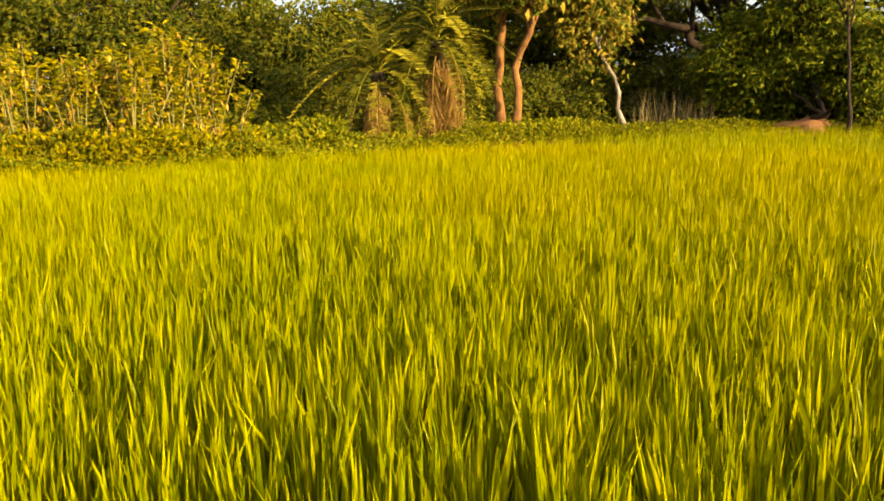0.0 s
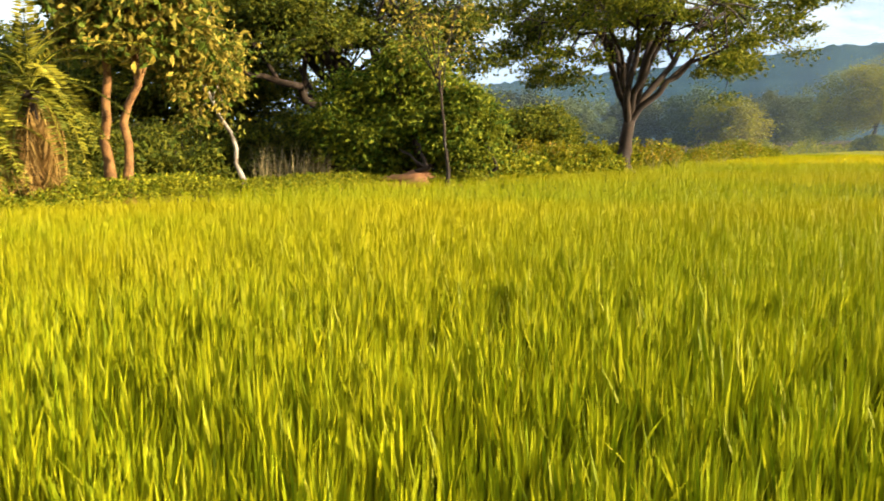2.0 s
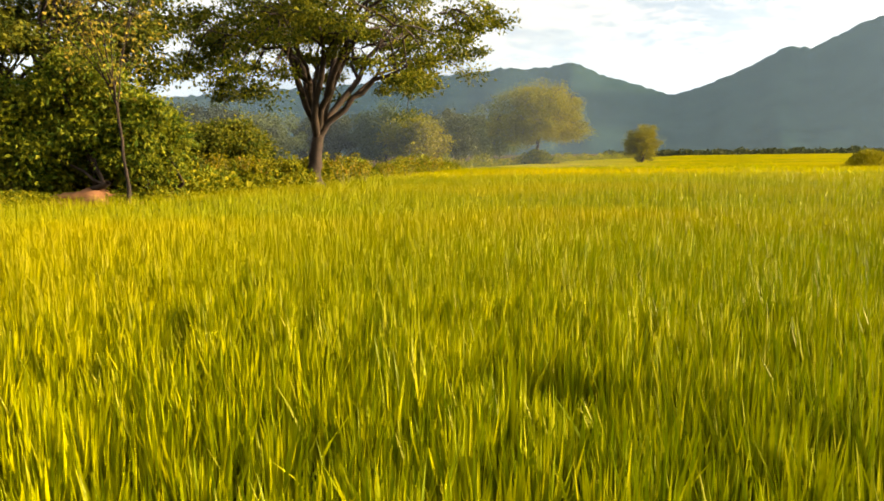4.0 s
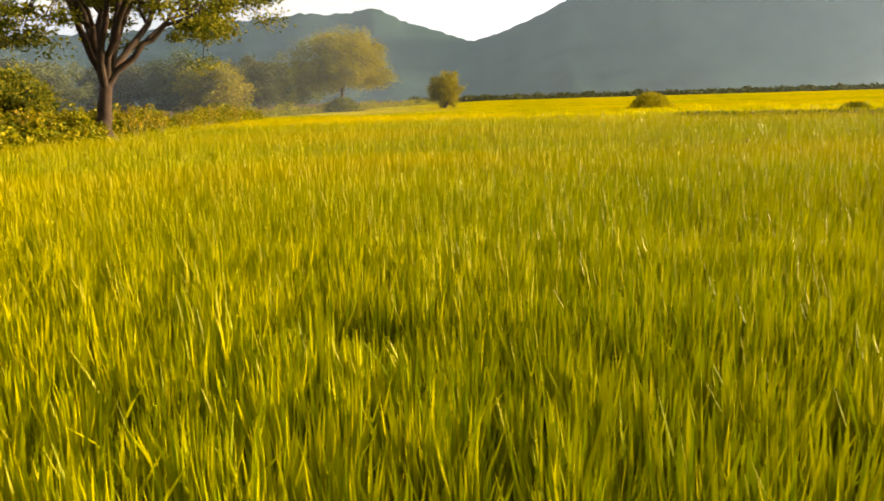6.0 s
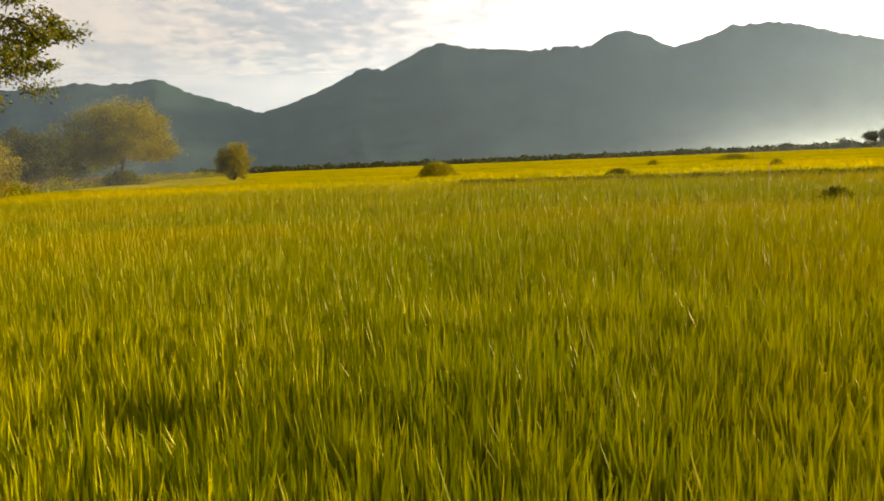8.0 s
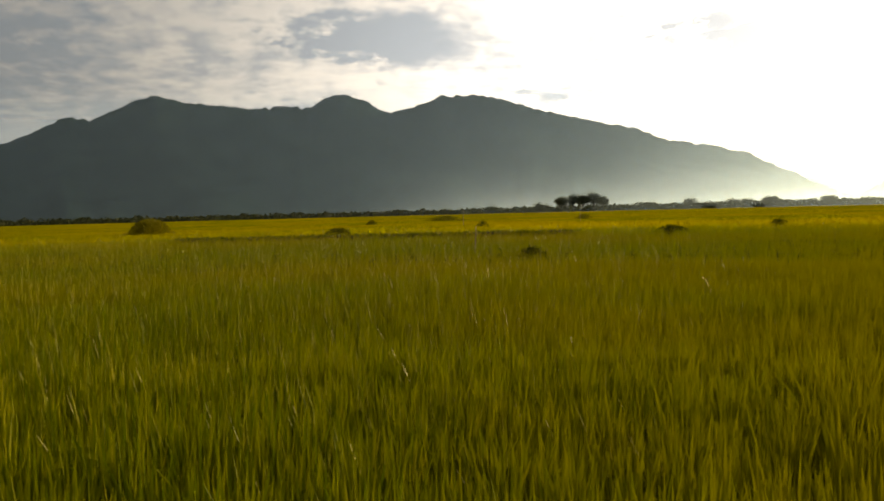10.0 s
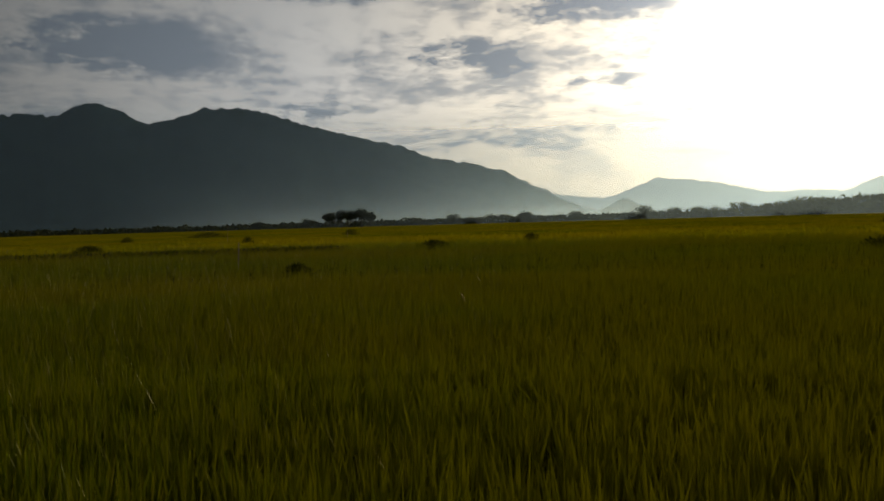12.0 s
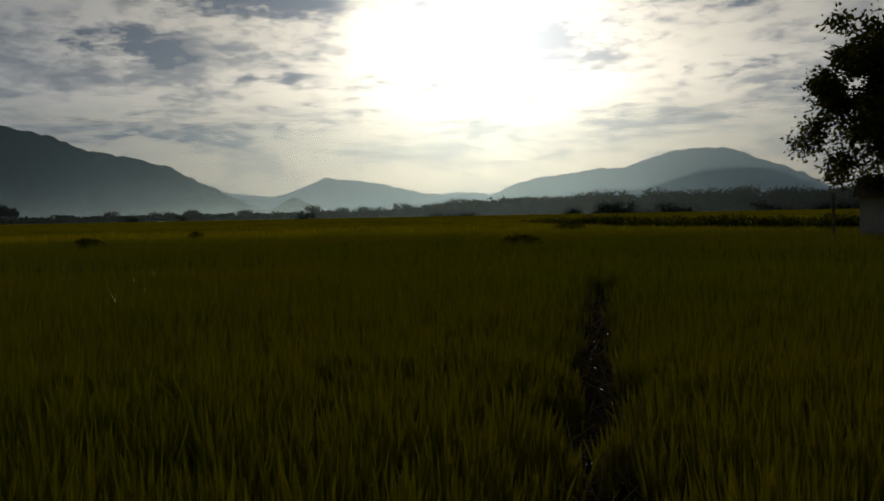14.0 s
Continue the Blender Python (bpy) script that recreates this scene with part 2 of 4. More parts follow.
FOREST = matter("hill_forest", ((0.007, 0.020, 0.018), (0.014, 0.030, 0.025)), 0.012, 1.0, 0.6, 0.08, gloss=0.0)
LIME = matter("limewash", ((0.62, 0.60, 0.55), (0.78, 0.76, 0.70)), 1.5, 0.9, 0.4, 10.0)
THATCH = matter("thatch", ((0.16, 0.12, 0.07), (0.30, 0.23, 0.13)), 2.0, 0.95, 0.9, 20.0)
WOOD = matter("old_wood", ((0.14, 0.10, 0.07), (0.26, 0.20, 0.14)), 4.0, 0.85, 0.6, 20.0)
DEW = matter("dew", ((0.95, 0.95, 0.95), (1.0, 1.0, 1.0)), 1.0, 0.03, 0.0, gloss=0.5)
for node in DEW.node_tree.nodes:
    if node.type == "BSDF_PRINCIPLED":
        node.inputs["Transmission Weight"].default_value = 1.0
        node.inputs["IOR"].default_value = 1.33

# ---- building helpers ----


def raw_mesh(name, verts, faces, smooth=False):
    """A mesh from arrays; faces all have the same number of corners."""
    verts, faces = np.asarray(verts, np.float32).reshape(-1, 3), np.asarray(faces, np.int32)
    me = bpy.data.meshes.new(name)
    me.vertices.add(len(verts))
    me.vertices.foreach_set("co", verts.ravel())
    me.loops.add(faces.size)
    me.loops.foreach_set("vertex_index", faces.ravel())
    me.polygons.add(len(faces))
    me.polygons.foreach_set("loop_start", np.arange(0, faces.size, faces.shape[1], dtype=np.int32))
    me.polygons.foreach_set("use_smooth", np.full(len(faces), smooth, dtype=bool))
    me.update(calc_edges=True)
    return me


def hang(ob, parent):
    if parent is not None:
        ob.parent = parent
    return ob


def part(name, mesh, material, parent=None, label="", kind=""):
    """Links a mesh (or bmesh) as one object under a thing or a part."""
    if isinstance(mesh, bmesh.types.BMesh):
        me = bpy.data.meshes.new(name)
        mesh.to_mesh(me)
        mesh.free()
        mesh = me
    if not mesh.materials:
        mesh.materials.append(material)
    return tagged(hang(new(name, mesh), parent), label=label, kind=kind)


def thing(name, place, label, category, group="", kind="", turn=0.0):
    """The Empty at a thing's base."""
    ob = tagged(new(name), label, category, group, kind)
    ob.empty_display_size = 0.2
    ob.matrix_basis = pose(*place, 0, 0, turn)
    return ob


class Shape:
    """Collects quads of tubes and the like into one mesh."""

    def __init__(self):
        self.v, self.f = [], []

    def tube(self, pts, radii, sides=7):
        start = len(self.v)
        pts = [Vector(p) for p in pts]
        for i, p in enumerate(pts):
            ahead = (pts[min(i + 1, len(pts) - 1)] - pts[max(i - 1, 0)]).normalized()
            side = ahead.cross(Vector((0.31, 0.77, 0.2))).normalized()
            other = ahead.cross(side)
            for k in range(sides):
                a = 2 * math.pi * k / sides
                self.v.append(p + (side * math.cos(a) + other * math.sin(a)) * radii[i])
        for i in range(len(pts) - 1):
            for k in range(sides):
                a, b = start + i * sides + k, start + i * sides + (k + 1) % sides
                self.f.append((a, b, b + sides, a + sides))
        return self

    def mesh(self, name):
        return raw_mesh(name, np.array([tuple(p) for p in self.v]), self.f, True)


def unit(a):
    return a / np.maximum(np.linalg.norm(a, axis=1, keepdims=True), 1e-9)


def leaf_mesh(name, base, axis, length, width, rng, fold=0.25):
    """Many small pointed leaves, each a folded diamond."""
    n = len(base)
    axis = unit(axis)
    side = unit(np.cross(axis, rng.normal(size=(n, 3))))
    up = np.cross(side, axis)
    length, width = np.broadcast_to(length, n)[:, None], np.broadcast_to(width, n)[:, None]
    mid = base + axis * length * 0.45 + up * width * fold
    v = np.stack([base, mid + side * width * 0.5, base + axis * length, mid - side * width * 0.5], 1)
    i = np.arange(n)[:, None] * 4
    f = np.concatenate([i + np.array([[0, 1, 2]]), i + np.array([[0, 2, 3]])], 1).reshape(-1, 3)
    return raw_mesh(name, v, f)


def bend(a, b, lift, steps):
    """A curved way from a to b that first rises by lift."""
    a, b = Vector(a), Vector(b)
    mid = (a + b) * 0.5 + Vector((0, 0, lift))
    return [a * (1 - t) ** 2 + mid * 2 * t * (1 - t) + b * t * t for t in (k / steps for k in range(steps + 1))]


def broadleaf(name, place, label, category, seed, height, girth, fork, crown, centre, limbs, clumps, per, leaf, clump, bark=BARK, leafage=LEAF,
              lean=(0.0, 0.0), droop=0.2, shell=0.45, group="", turn=0.0, stems=1, flat=0.7, sparse=0.0, under=-1.0, low=-0.1, arch=0.25, branches=0):
    """A tree: tapered trunk, curved limbs, twigs to each clump, and a crown of many small leaves in uneven clumps."""
    rng = np.random.default_rng(int(seed))
    tree = thing(name, place, label, category, group, turn=turn)
    crown, centre = np.array(crown, float), np.array(centre, float)
    tops = []
    trunk = Shape()
    for s in range(stems):
        off = Vector((0, 0, 0)) if stems == 1 else Vector((rng.normal() * girth * 1.5, rng.normal() * girth * 1.5, 0))
        pts, rad = [], []
        for k in range(8):
            t = k / 7
            wob = Vector((rng.normal(), rng.normal(), 0)) * girth * (0.12 if girth > 0.3 else 0.42) * (0 < k < 7)
            pts.append(off + Vector((lean[0] * t * t + off.x * 2 * t, lean[1] * t * t + off.y * 2 * t, fork * t - 0.15 * (k == 0))) + wob)
            rad.append(girth * (0.5 + 0.35 * max(0, 1 - t * 5) - 0.16 * t))
        trunk.tube(pts, rad, 10)
        tops.append((pts[-1], rad[-1], pts))
    part("trunk", trunk.mesh("trunk"), bark, tree)
    nodes = []
    for k in range(limbs):
        top, r0, pts = tops[k % len(tops)]
        a = 2 * math.pi * (k + rng.uniform(-0.3, 0.3)) / limbs
        reach = rng.uniform(0.35, 0.85)
        high = rng.uniform(low, 0.8)
        goal = centre + crown * np.array((math.cos(a) * reach, math.sin(a) * reach, high))
        start = pts[-1] if k % 3 else pts[-2]
        way = bend(start, goal, (goal[2] - start.z) * arch, 9)
        for i in range(1, 9):
            way[i] += Vector(rng.normal(size=3)) * girth * 0.14
        rads = [r0 * (0.62 * (1 - i / 9) ** 0.8 + 0.07) for i in range(10)]
        part("limb", Shape().tube(way, rads, 7).mesh("limb"), bark, tree)
        nodes += [(p, r) for p, r in zip(way[3:], rads[3:])]
        for q in range(branches):
            i = (3, 5, 6)[q % 3]
            a2 = a + (1, -1)[q % 2] * rng.uniform(0.3, 0.75)
            tip = centre + crown * np.array((math.cos(a2) * rng.uniform(0.4, 0.92), math.sin(a2) * rng.uniform(0.4, 0.92), rng.uniform(low, 0.6)))
            sub = bend(way[i], tip, (tip[2] - way[i].z) * arch * 0.8, 7)
            for e in range(1, 7):
                sub[e] += Vector(rng.normal(size=3)) * girth * 0.12
            thin = [rads[i] * (0.62 * (1 - e / 7) + 0.09) for e in range(8)]
            part("branch", Shape().tube(sub, thin, 6).mesh("branch"), bark, tree)
            nodes += [(p, r) for p, r in zip(sub[2:], thin[2:])]
    where = np.array([tuple(p) for p, _ in nodes])
    cs, twigs = [], Shape()
    while len(cs) < clumps:
        d = rng.normal(size=3)
        d /= np.linalg.norm(d)
        p = centre + crown * d * rng.uniform(0, 1) ** shell * rng.uniform(0.82, 1.1)
        if d[2] < under:
            continue
        if noise.noise(Vector(p) * (1.6 / max(crown.min(), 0.3)) + Vector((seed, 0, 0))) < sparse - 0.35 or p[2] < 0.1:
            continue
        cs.append(p)
        j = int(np.argmin(((where - p) ** 2).sum(1)))
        q, r = nodes[j]
        twigs.tube(bend(q, p, 0.1 * crown[2] * rng.uniform(-0.3, 1), 3), [min(r * 0.5, girth * 0.09), girth * 0.05, girth * 0.03, girth * 0.015], 4)
    part("twig_mass", twigs.mesh("twig_mass"), bark, tree, kind="stuff")
    cs = np.array(cs)
    size = clump * rng.uniform(0.6, 1.4, size=len(cs))
    who = np.repeat(np.arange(len(cs)), per)
    off = rng.normal(size=(len(who), 3)) * np.array((1, 1, flat)) * 0.55
    base = cs[who] + off * size[who][:, None]
    base[:, 2] = np.maximum(base[:, 2], 0.05)
    axis = off * 0.5 + rng.normal(size=off.shape) * 0.6 + np.array((0, 0, -droop))
    part("crown", leaf_mesh("crown", base, axis, leaf * rng.uniform(0.6, 1.3, len(base)), leaf * 0.55 * rng.uniform(0.7, 1.2, len(base)), rng), leafage, tree)
    return tree

# ---- ground, hills, mist ----


def smooth(t):
    t = np.clip(t, 0, 1)
    return t * t * (3 - 2 * t)


def wave(x, y, scale, seed=0.0, octaves=3):
    out = np.zeros(np.shape(x))
    for o in range(octaves):
        k = scale * 2 ** o
        a, b, c = 1.7 * o + seed, 2.9 * o + seed * 1.3, 0.6 * o + seed * 0.7
        out += 0.5 ** o * (np.sin(x * k + a + 1.3 * np.sin(y * k * 0.7 + b)) * np.cos(y * k * 1.1 + c + 1.1 * np.sin(x * k * 0.8 + a)))
    return out


def polar_sheet(name, bearings, dists, height, material, label, category, smooth_shade=True):
    """A sheet over a fan of bearings and distances, with a height for each place."""
    b, d = np.meshgrid(np.radians(bearings), dists, indexing="ij")
    x, y = np.sin(b) * d, np.cos(b) * d
    v = np.stack([x, y, height(np.degrees(b), d, x, y)], -1).reshape(-1, 3)
    nb, nd = len(bearings), len(dists)
    i = (np.arange(nb - 1)[:, None] * nd + np.arange(nd - 1)[None, :]).ravel()
    f = np.stack([i, i + 1, i + nd + 1, i + nd], 1)
    ob = part(name, raw_mesh(name, v, f, smooth_shade), material)
    return tagged(ob, label, category, kind="structure")


# the bank along the crop's edge: bearing and distance at which the rice ends
EDGE_B = (-180, -75, -60, -28, -21, -14, -5, 4, 12, 21, 27, 37, 45, 52, 57, 63, 180)
EDGE_D = (38, 30, 13, 14.2, 14.3, 15.4, 15.8, 19.5, 22.5, 27, 26.5, 36, 62, 92, 150, 300, 335)


def crop_end(bearing):
    return np.interp(bearing, EDGE_B, EDGE_D)


def ground_height(b, d, x, y):
    bank = smooth((d - crop_end(np.where(b > 180, b - 360, b)) + 0.4) / 1.5) * 0.30 * (d < 600)
    return bank + wave(x, y, 0.35, 2.0) * 0.03 - 0.02


polar_sheet("ground", np.linspace(-180, 180, 181), np.concatenate([[0.02], np.geomspace(0.6, 120, 60), np.geomspace(140, 4900, 24)]), ground_height, SOIL,
            "brown soil plain reaching the hills", "ground")


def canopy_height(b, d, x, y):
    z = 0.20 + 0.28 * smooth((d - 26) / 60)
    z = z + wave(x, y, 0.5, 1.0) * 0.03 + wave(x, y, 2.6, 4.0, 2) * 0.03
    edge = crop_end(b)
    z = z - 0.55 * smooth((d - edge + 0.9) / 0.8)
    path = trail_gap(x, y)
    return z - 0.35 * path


TRAIL_A, TRAIL_B = spot(140.3, 2.2), spot(139.2, 13.5)


def trail_gap(x, y, fade=0.16):
    """1 on the muddy footpath that runs off through the crop, 0 beside it."""
    ax, ay, bx, by = TRAIL_A.x, TRAIL_A.y, TRAIL_B.x, TRAIL_B.y
    L2 = (bx - ax) ** 2 + (by - ay) ** 2
    t = np.clip(((x - ax) * (bx - ax) + (y - ay) * (by - ay)) / L2, -0.15, 1)
    px, py = ax + t * (bx - ax), ay + t * (by - ay)
    away = np.hypot(x - px, y - py) + 0.06 * np.sin(x * 5.0) + 0.05 * np.sin(y * 7.0)
    return 1 - smooth((away - 0.10) / fade)


# sheet under the blades; shade among the stems is in its dark colour
polar_sheet("rice_shade_sheet", np.linspace(-180, 180, 420), np.geomspace(0.3, 38, 120), canopy_height, RICE_STEM_SHADE,
            "dark sheet painting the shade among the lower rice stems", "rice crop")
polar_sheet("rice_crop", np.linspace(-70, 180, 400), np.geomspace(38, 345, 90), canopy_height, RICE_LOW,
            "dense yellow-green rice covering the far paddy plots", "rice crop")
trail = np.linspace(0, 1, 40)[:, None] * np.array(TRAIL_B - TRAIL_A)[None, :] + np.array(TRAIL_A)[None, :]
side = np.array(Vector((0, 0, 1)).cross((TRAIL_B - TRAIL_A).normalized()))
tv = np.stack([trail + side * s * 0.20 + np.array((0, 0, 0.03 + 0.03 * (abs(s) > 0.9))) for s in (-1, -0.5, 0, 0.5, 1)], 1)
tv[:, :, 2] += wave(tv[:, :, 0], tv[:, :, 1], 6.0, 3.0) * 0.02
i = (np.arange(39)[:, None] * 5 + np.arange(4)[None, :]).ravel()
tagged(part("footpath", raw_mesh("footpath", tv.reshape(-1, 3), np.stack([i, i + 1, i + 6, i + 5], 1), True), MUD),
       "narrow dark wet muddy footpath trodden through the rice", "path", kind="structure")


def range_of_hills(name, line, crest, foot, back, step, seed, label, rough=1.0):
    """Hills along a line of summits and passes (bearing, height in degrees over the plain), with spurs and gullies."""
    bs = np.arange(line[0][0], line[-1][0] + step, step)
    el = np.interp(bs, [p[0] for p in line], [p[1] for p in line])
    k = np.exp(-np.linspace(-2, 2, 9) ** 2)
    el = np.convolve(np.pad(el, 4, mode="edge"), k / k.sum(), "valid")
    rng = np.random.default_rng(int(seed))
    saw = np.convolve(rng.normal(size=len(bs) + 2), (0.3, 0.4, 0.3), "valid") * 0.075 * rough
    saw = saw * np.minimum(1, el)
    ds = np.concatenate([np.linspace(foot, crest, 46), np.linspace(crest, back, 8)[1:]])

    def height(b, d, x, y):
        top = np.interp(b, bs, el)
        h = np.tan(np.radians(top)) * crest
        teeth = np.tan(np.radians(np.interp(b, bs, saw))) * crest * np.exp(-((d - crest) / 25.0) ** 2)
        spur = np.sin(b * 0.55 + d * 0.004 + 1.2 * np.sin(b * 0.23 + seed)) * 0.6 + np.sin(b * 1.3 - d * 0.006 + 2.0 * np.sin(b * 0.4 + d * 0.003) + seed) * 0.4
        t = np.clip((d - foot) / (crest - foot), 0, 1)
        rise = t ** (1.5 + 0.45 * spur * (1 - t))
        fall = 1 - 0.8 * smooth((d - crest) / (back - crest))
        bumps = wave(x, y, 0.014, seed, 4) * 12 * t * (1 - t) * np.minimum(1, top / 2)
        return h * rise * fall + teeth + bumps * (d < crest) - 3 * (t <= 0)

    ob = polar_sheet(name, bs, ds, height, FOREST, label, "hill")
    return ob


range_of_hills("mountain_range", ((12, 2.0), (22, 3.4), (31, 4.2), (41, 4.9), (46.5, 5.35), (49.2, 5.7), (51.5, 5.6), (53.8, 5.95), (56, 5.0), (58.5, 4.2), (60.35, 3.62),
               (62.5, 4.3), (65, 5.4), (67.1, 6.4), (68.2, 6.15), (70.5, 7.2), (72.2, 7.8), (74, 7.4), (78.7, 7.0), (79.8, 7.22), (82, 7.05), (83.2, 7.75), (84.2, 8.0),
               (85.4, 7.6), (87.3, 6.66), (88.8, 7.0), (90.9, 7.75), (94.2, 7.6), (97.5, 6.6), (100.7, 5.8), (103.8, 5.1), (105.6, 4.3), (107.5, 4.05), (110.4, 3.3),
               (112.8, 2.15), (114.3, 1.35), (116, 0.6), (117.5, 0.1)), 2300, 1350, 2410, 0.12, 3.0, "long forested mountain range in hazy morning light")
range_of_hills("far_hills", ((104, 1.0), (109, 1.5), (112.5, 1.72), (115, 1.5), (117, 1.25), (118.6, 1.65), (120.5, 2.5), (124.5, 1.95), (127.4, 1.28), (130.5, 1.32), (133, 1.0), (137, 0.6)), 4500, 3900, 4850, 0.14, 5.0,
               "pale distant hills across the plain", 1.0)
range_of_hills("cone_hill", ((116.3, 0.2), (117.4, 0.8), (118.25, 1.27), (118.6, 1.2), (119.6, 0.7), (120.8, 0.2)), 1345, 1325, 1365, 0.07, 7.0,
               "small cone-shaped hill standing alone before the far hills", 0.5)
range_of_hills("round_hill", ((129, 0.5), (131.6, 1.1), (133.8, 2.1), (136.5, 2.45), (138.9, 2.78), (140, 2.7), (143.4, 3.68), (145.1, 3.85), (147.2, 3.78), (149.2, 2.9),
               (151.5, 2.05), (153, 1.1), (158, 0.9), (166, 1.1), (176, 0.6)), 3800, 3380, 4300, 0.16, 9.0, "broad rounded hill with a gentle shoulder", 1.2)


# upright curved sheets whose pale bluish tint stands in for haze and mist
def mist_bank(dist, b0, b1, top, material, label):
    bs = np.linspace(b0, b1, 120)
    zs = np.linspace(0, 1, 16) ** 1.8 * max(top, dist * 0.45) - 4.0
    v = np.stack([np.stack([np.sin(np.radians(bs)) * dist, np.cos(np.radians(bs)) * dist, np.full(len(bs), z)], 1) for z in zs], 1)
    n = len(zs)
    i = (np.arange(len(bs) - 1)[:, None] * n + np.arange(n - 1)[None, :]).ravel()
    ob = part("mist_bank", raw_mesh("mist_bank", v.reshape(-1, 3), np.stack([i, i + 1, i + n + 1, i + n], 1), True), material)
    ob.visible_shadow = False
    return tagged(ob, label, "mist", kind="stuff")


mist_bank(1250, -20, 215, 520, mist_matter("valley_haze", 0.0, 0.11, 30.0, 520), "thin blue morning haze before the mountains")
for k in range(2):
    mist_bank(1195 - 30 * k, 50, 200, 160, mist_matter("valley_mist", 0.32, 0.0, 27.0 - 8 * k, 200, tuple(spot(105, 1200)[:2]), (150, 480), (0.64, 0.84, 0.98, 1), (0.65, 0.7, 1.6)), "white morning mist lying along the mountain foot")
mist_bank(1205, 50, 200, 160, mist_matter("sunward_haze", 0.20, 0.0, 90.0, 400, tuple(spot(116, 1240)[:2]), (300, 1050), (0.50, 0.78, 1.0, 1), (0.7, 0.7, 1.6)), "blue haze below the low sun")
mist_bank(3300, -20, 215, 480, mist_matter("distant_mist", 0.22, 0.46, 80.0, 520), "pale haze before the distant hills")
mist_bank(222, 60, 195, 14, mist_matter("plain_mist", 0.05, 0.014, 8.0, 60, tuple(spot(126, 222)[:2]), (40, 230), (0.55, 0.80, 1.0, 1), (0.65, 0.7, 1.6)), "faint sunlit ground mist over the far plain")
mist_bank(68, 15, 75, 14, mist_matter("grove_mist", 0.0, 0.065, 4.0, 16, tuple(spot(40, 68)[:2]), (13, 25), (0.60, 0.78, 0.96, 1)), "thin bluish haze sheet hanging before the grove")

# ---- rice ----
HOLLOWS = ((56.0, 3.97, 0.20), (68.2, 11.6, 0.7), (72.8, 11.5, 0.6), (83.9, 14.2, 0.8), (64.5, 6.4, 0.5), (24.0, 4.6, 0.35), (88.0, 9.0, 0.5), (3.0, 5.2, 0.3))


def rice_height(x, y):
    z = 0.60 + wave(x, y, 0.45, 1.0) * 0.022 + wave(x, y, 1.9, 6.0, 2) * 0.022
    for b, d, r in HOLLOWS:
        p = spot(b, d)
        z = z - (0.30 if b == 56.0 else 0.08 if d > 10 else 0.03) * np.exp(-((x - p.x) ** 2 + (y - p.y) ** 2) / (r * r))
    return z


def rice_band(name, r0, r1, spacing, per, width, segs, seed, label, b0=-36, b1=164, material=RICE):
    """Rice standing in tufts; each blade narrows to its tip and bends outwards."""
    rng = np.random.default_rng(int(seed))
    n = int(math.pi * (r1 * r1 - r0 * r0) * ((b1 - b0) / 360) / spacing ** 2)
    k = np.arange(n)
    b = b0 + (b1 - b0) * ((k * 0.754877666 + rng.uniform(0, 0.8 / math.sqrt(n), n)) % 1.0)
    d = np.sqrt(r0 * r0 + (r1 * r1 - r0 * r0) * ((k * 0.569840291 + rng.uniform(0, 0.8 / math.sqrt(n), n)) % 1.0))
    ok = d < crop_end(b) - 0.25
    b, d = b[ok], d[ok]
    x, y = np.sin(np.radians(b)) * d, np.cos(np.radians(b)) * d
    ok = rng.uniform(size=len(x)) > trail_gap(x, y) * 1.1
    x, y = x[ok], y[ok]
    who = np.repeat(np.arange(len(x)), per)
    m = len(who)
    a = rng.uniform(0, 2 * math.pi, m)
    lean = np.abs(rng.normal(0.075, 0.065, m)) + (rng.uniform(size=m) < 0.025) * rng.uniform(0.1, 0.3, m)
    out = np.stack([np.cos(a), np.sin(a), np.zeros(m)], 1)
    tall = rice_height(x, y)[who] * (1.06 - 0.36 * rng.uniform(0, 1, m) ** 0.8) * rng.uniform(0.88, 1.06, len(x))[who]
    foot = np.stack([x[who], y[who], rng.uniform(0.05, 0.22, m)], 1) + out * rng.uniform(0, 0.5 * spacing, m)[:, None]
    tall = (tall - foot[:, 2]) * (1 - 0.4 * trail_gap(x, y, 0.55))[who]
    face = rng.uniform(0, 2 * math.pi, m)
    side = np.stack([np.cos(face), np.sin(face), np.zeros(m)], 1)
    w = width * rng.uniform(0.6, 1.25, m)
    rows = []
    for t in ((0.0,), (0.0, 0.58), (0.0, 0.42, 0.66))[segs - 1]:
        c = foot + np.array((0, 0, 1)) * (tall * t)[:, None] + out * (tall * lean * t ** 1.1 * 1.6)[:, None]
        wk = (w * (0.75 + 0.3 * t if segs > 1 else 0.6))[:, None] * 0.5
        rows += [c - side * wk, c + side * wk]
    rows.append(foot + np.array((0, 0, 1)) * (tall * (1 - 0.25 * lean))[:, None] + out * (tall * lean * 1.6)[:, None])
    v = np.stack(rows, 1)
    k = 2 * segs + 1
    i = np.arange(m)[:, None] * k
    tri = []
    for s in range(segs - 1):
        q = 2 * s
        tri += [(q, q + 1, q + 3), (q, q + 3, q + 2)]
    tri.append((2 * segs - 2, 2 * segs - 1, 2 * segs))
    f = (i[:, :, None] + np.array(tri)[None, :, :]).reshape(-1, 3)
    return tagged(part(name, raw_mesh(name, v.reshape(-1, 3), f), material), label, "rice", kind="stuff")


rice_band("rice_plants", 0.55, 6.5, 0.15, 34, 0.0140, 3, 11, "upright yellow-green rice blades growing in dense tufts")
rice_band("rice_plants", 6.5, 17, 0.16, 17, 0.0115, 2, 12, "upright yellow-green rice blades growing in dense tufts")
rice_band("rice_plants", 17, 46, 0.25, 7, 0.026, 1, 13, "yellow-green rice standing close together further out")
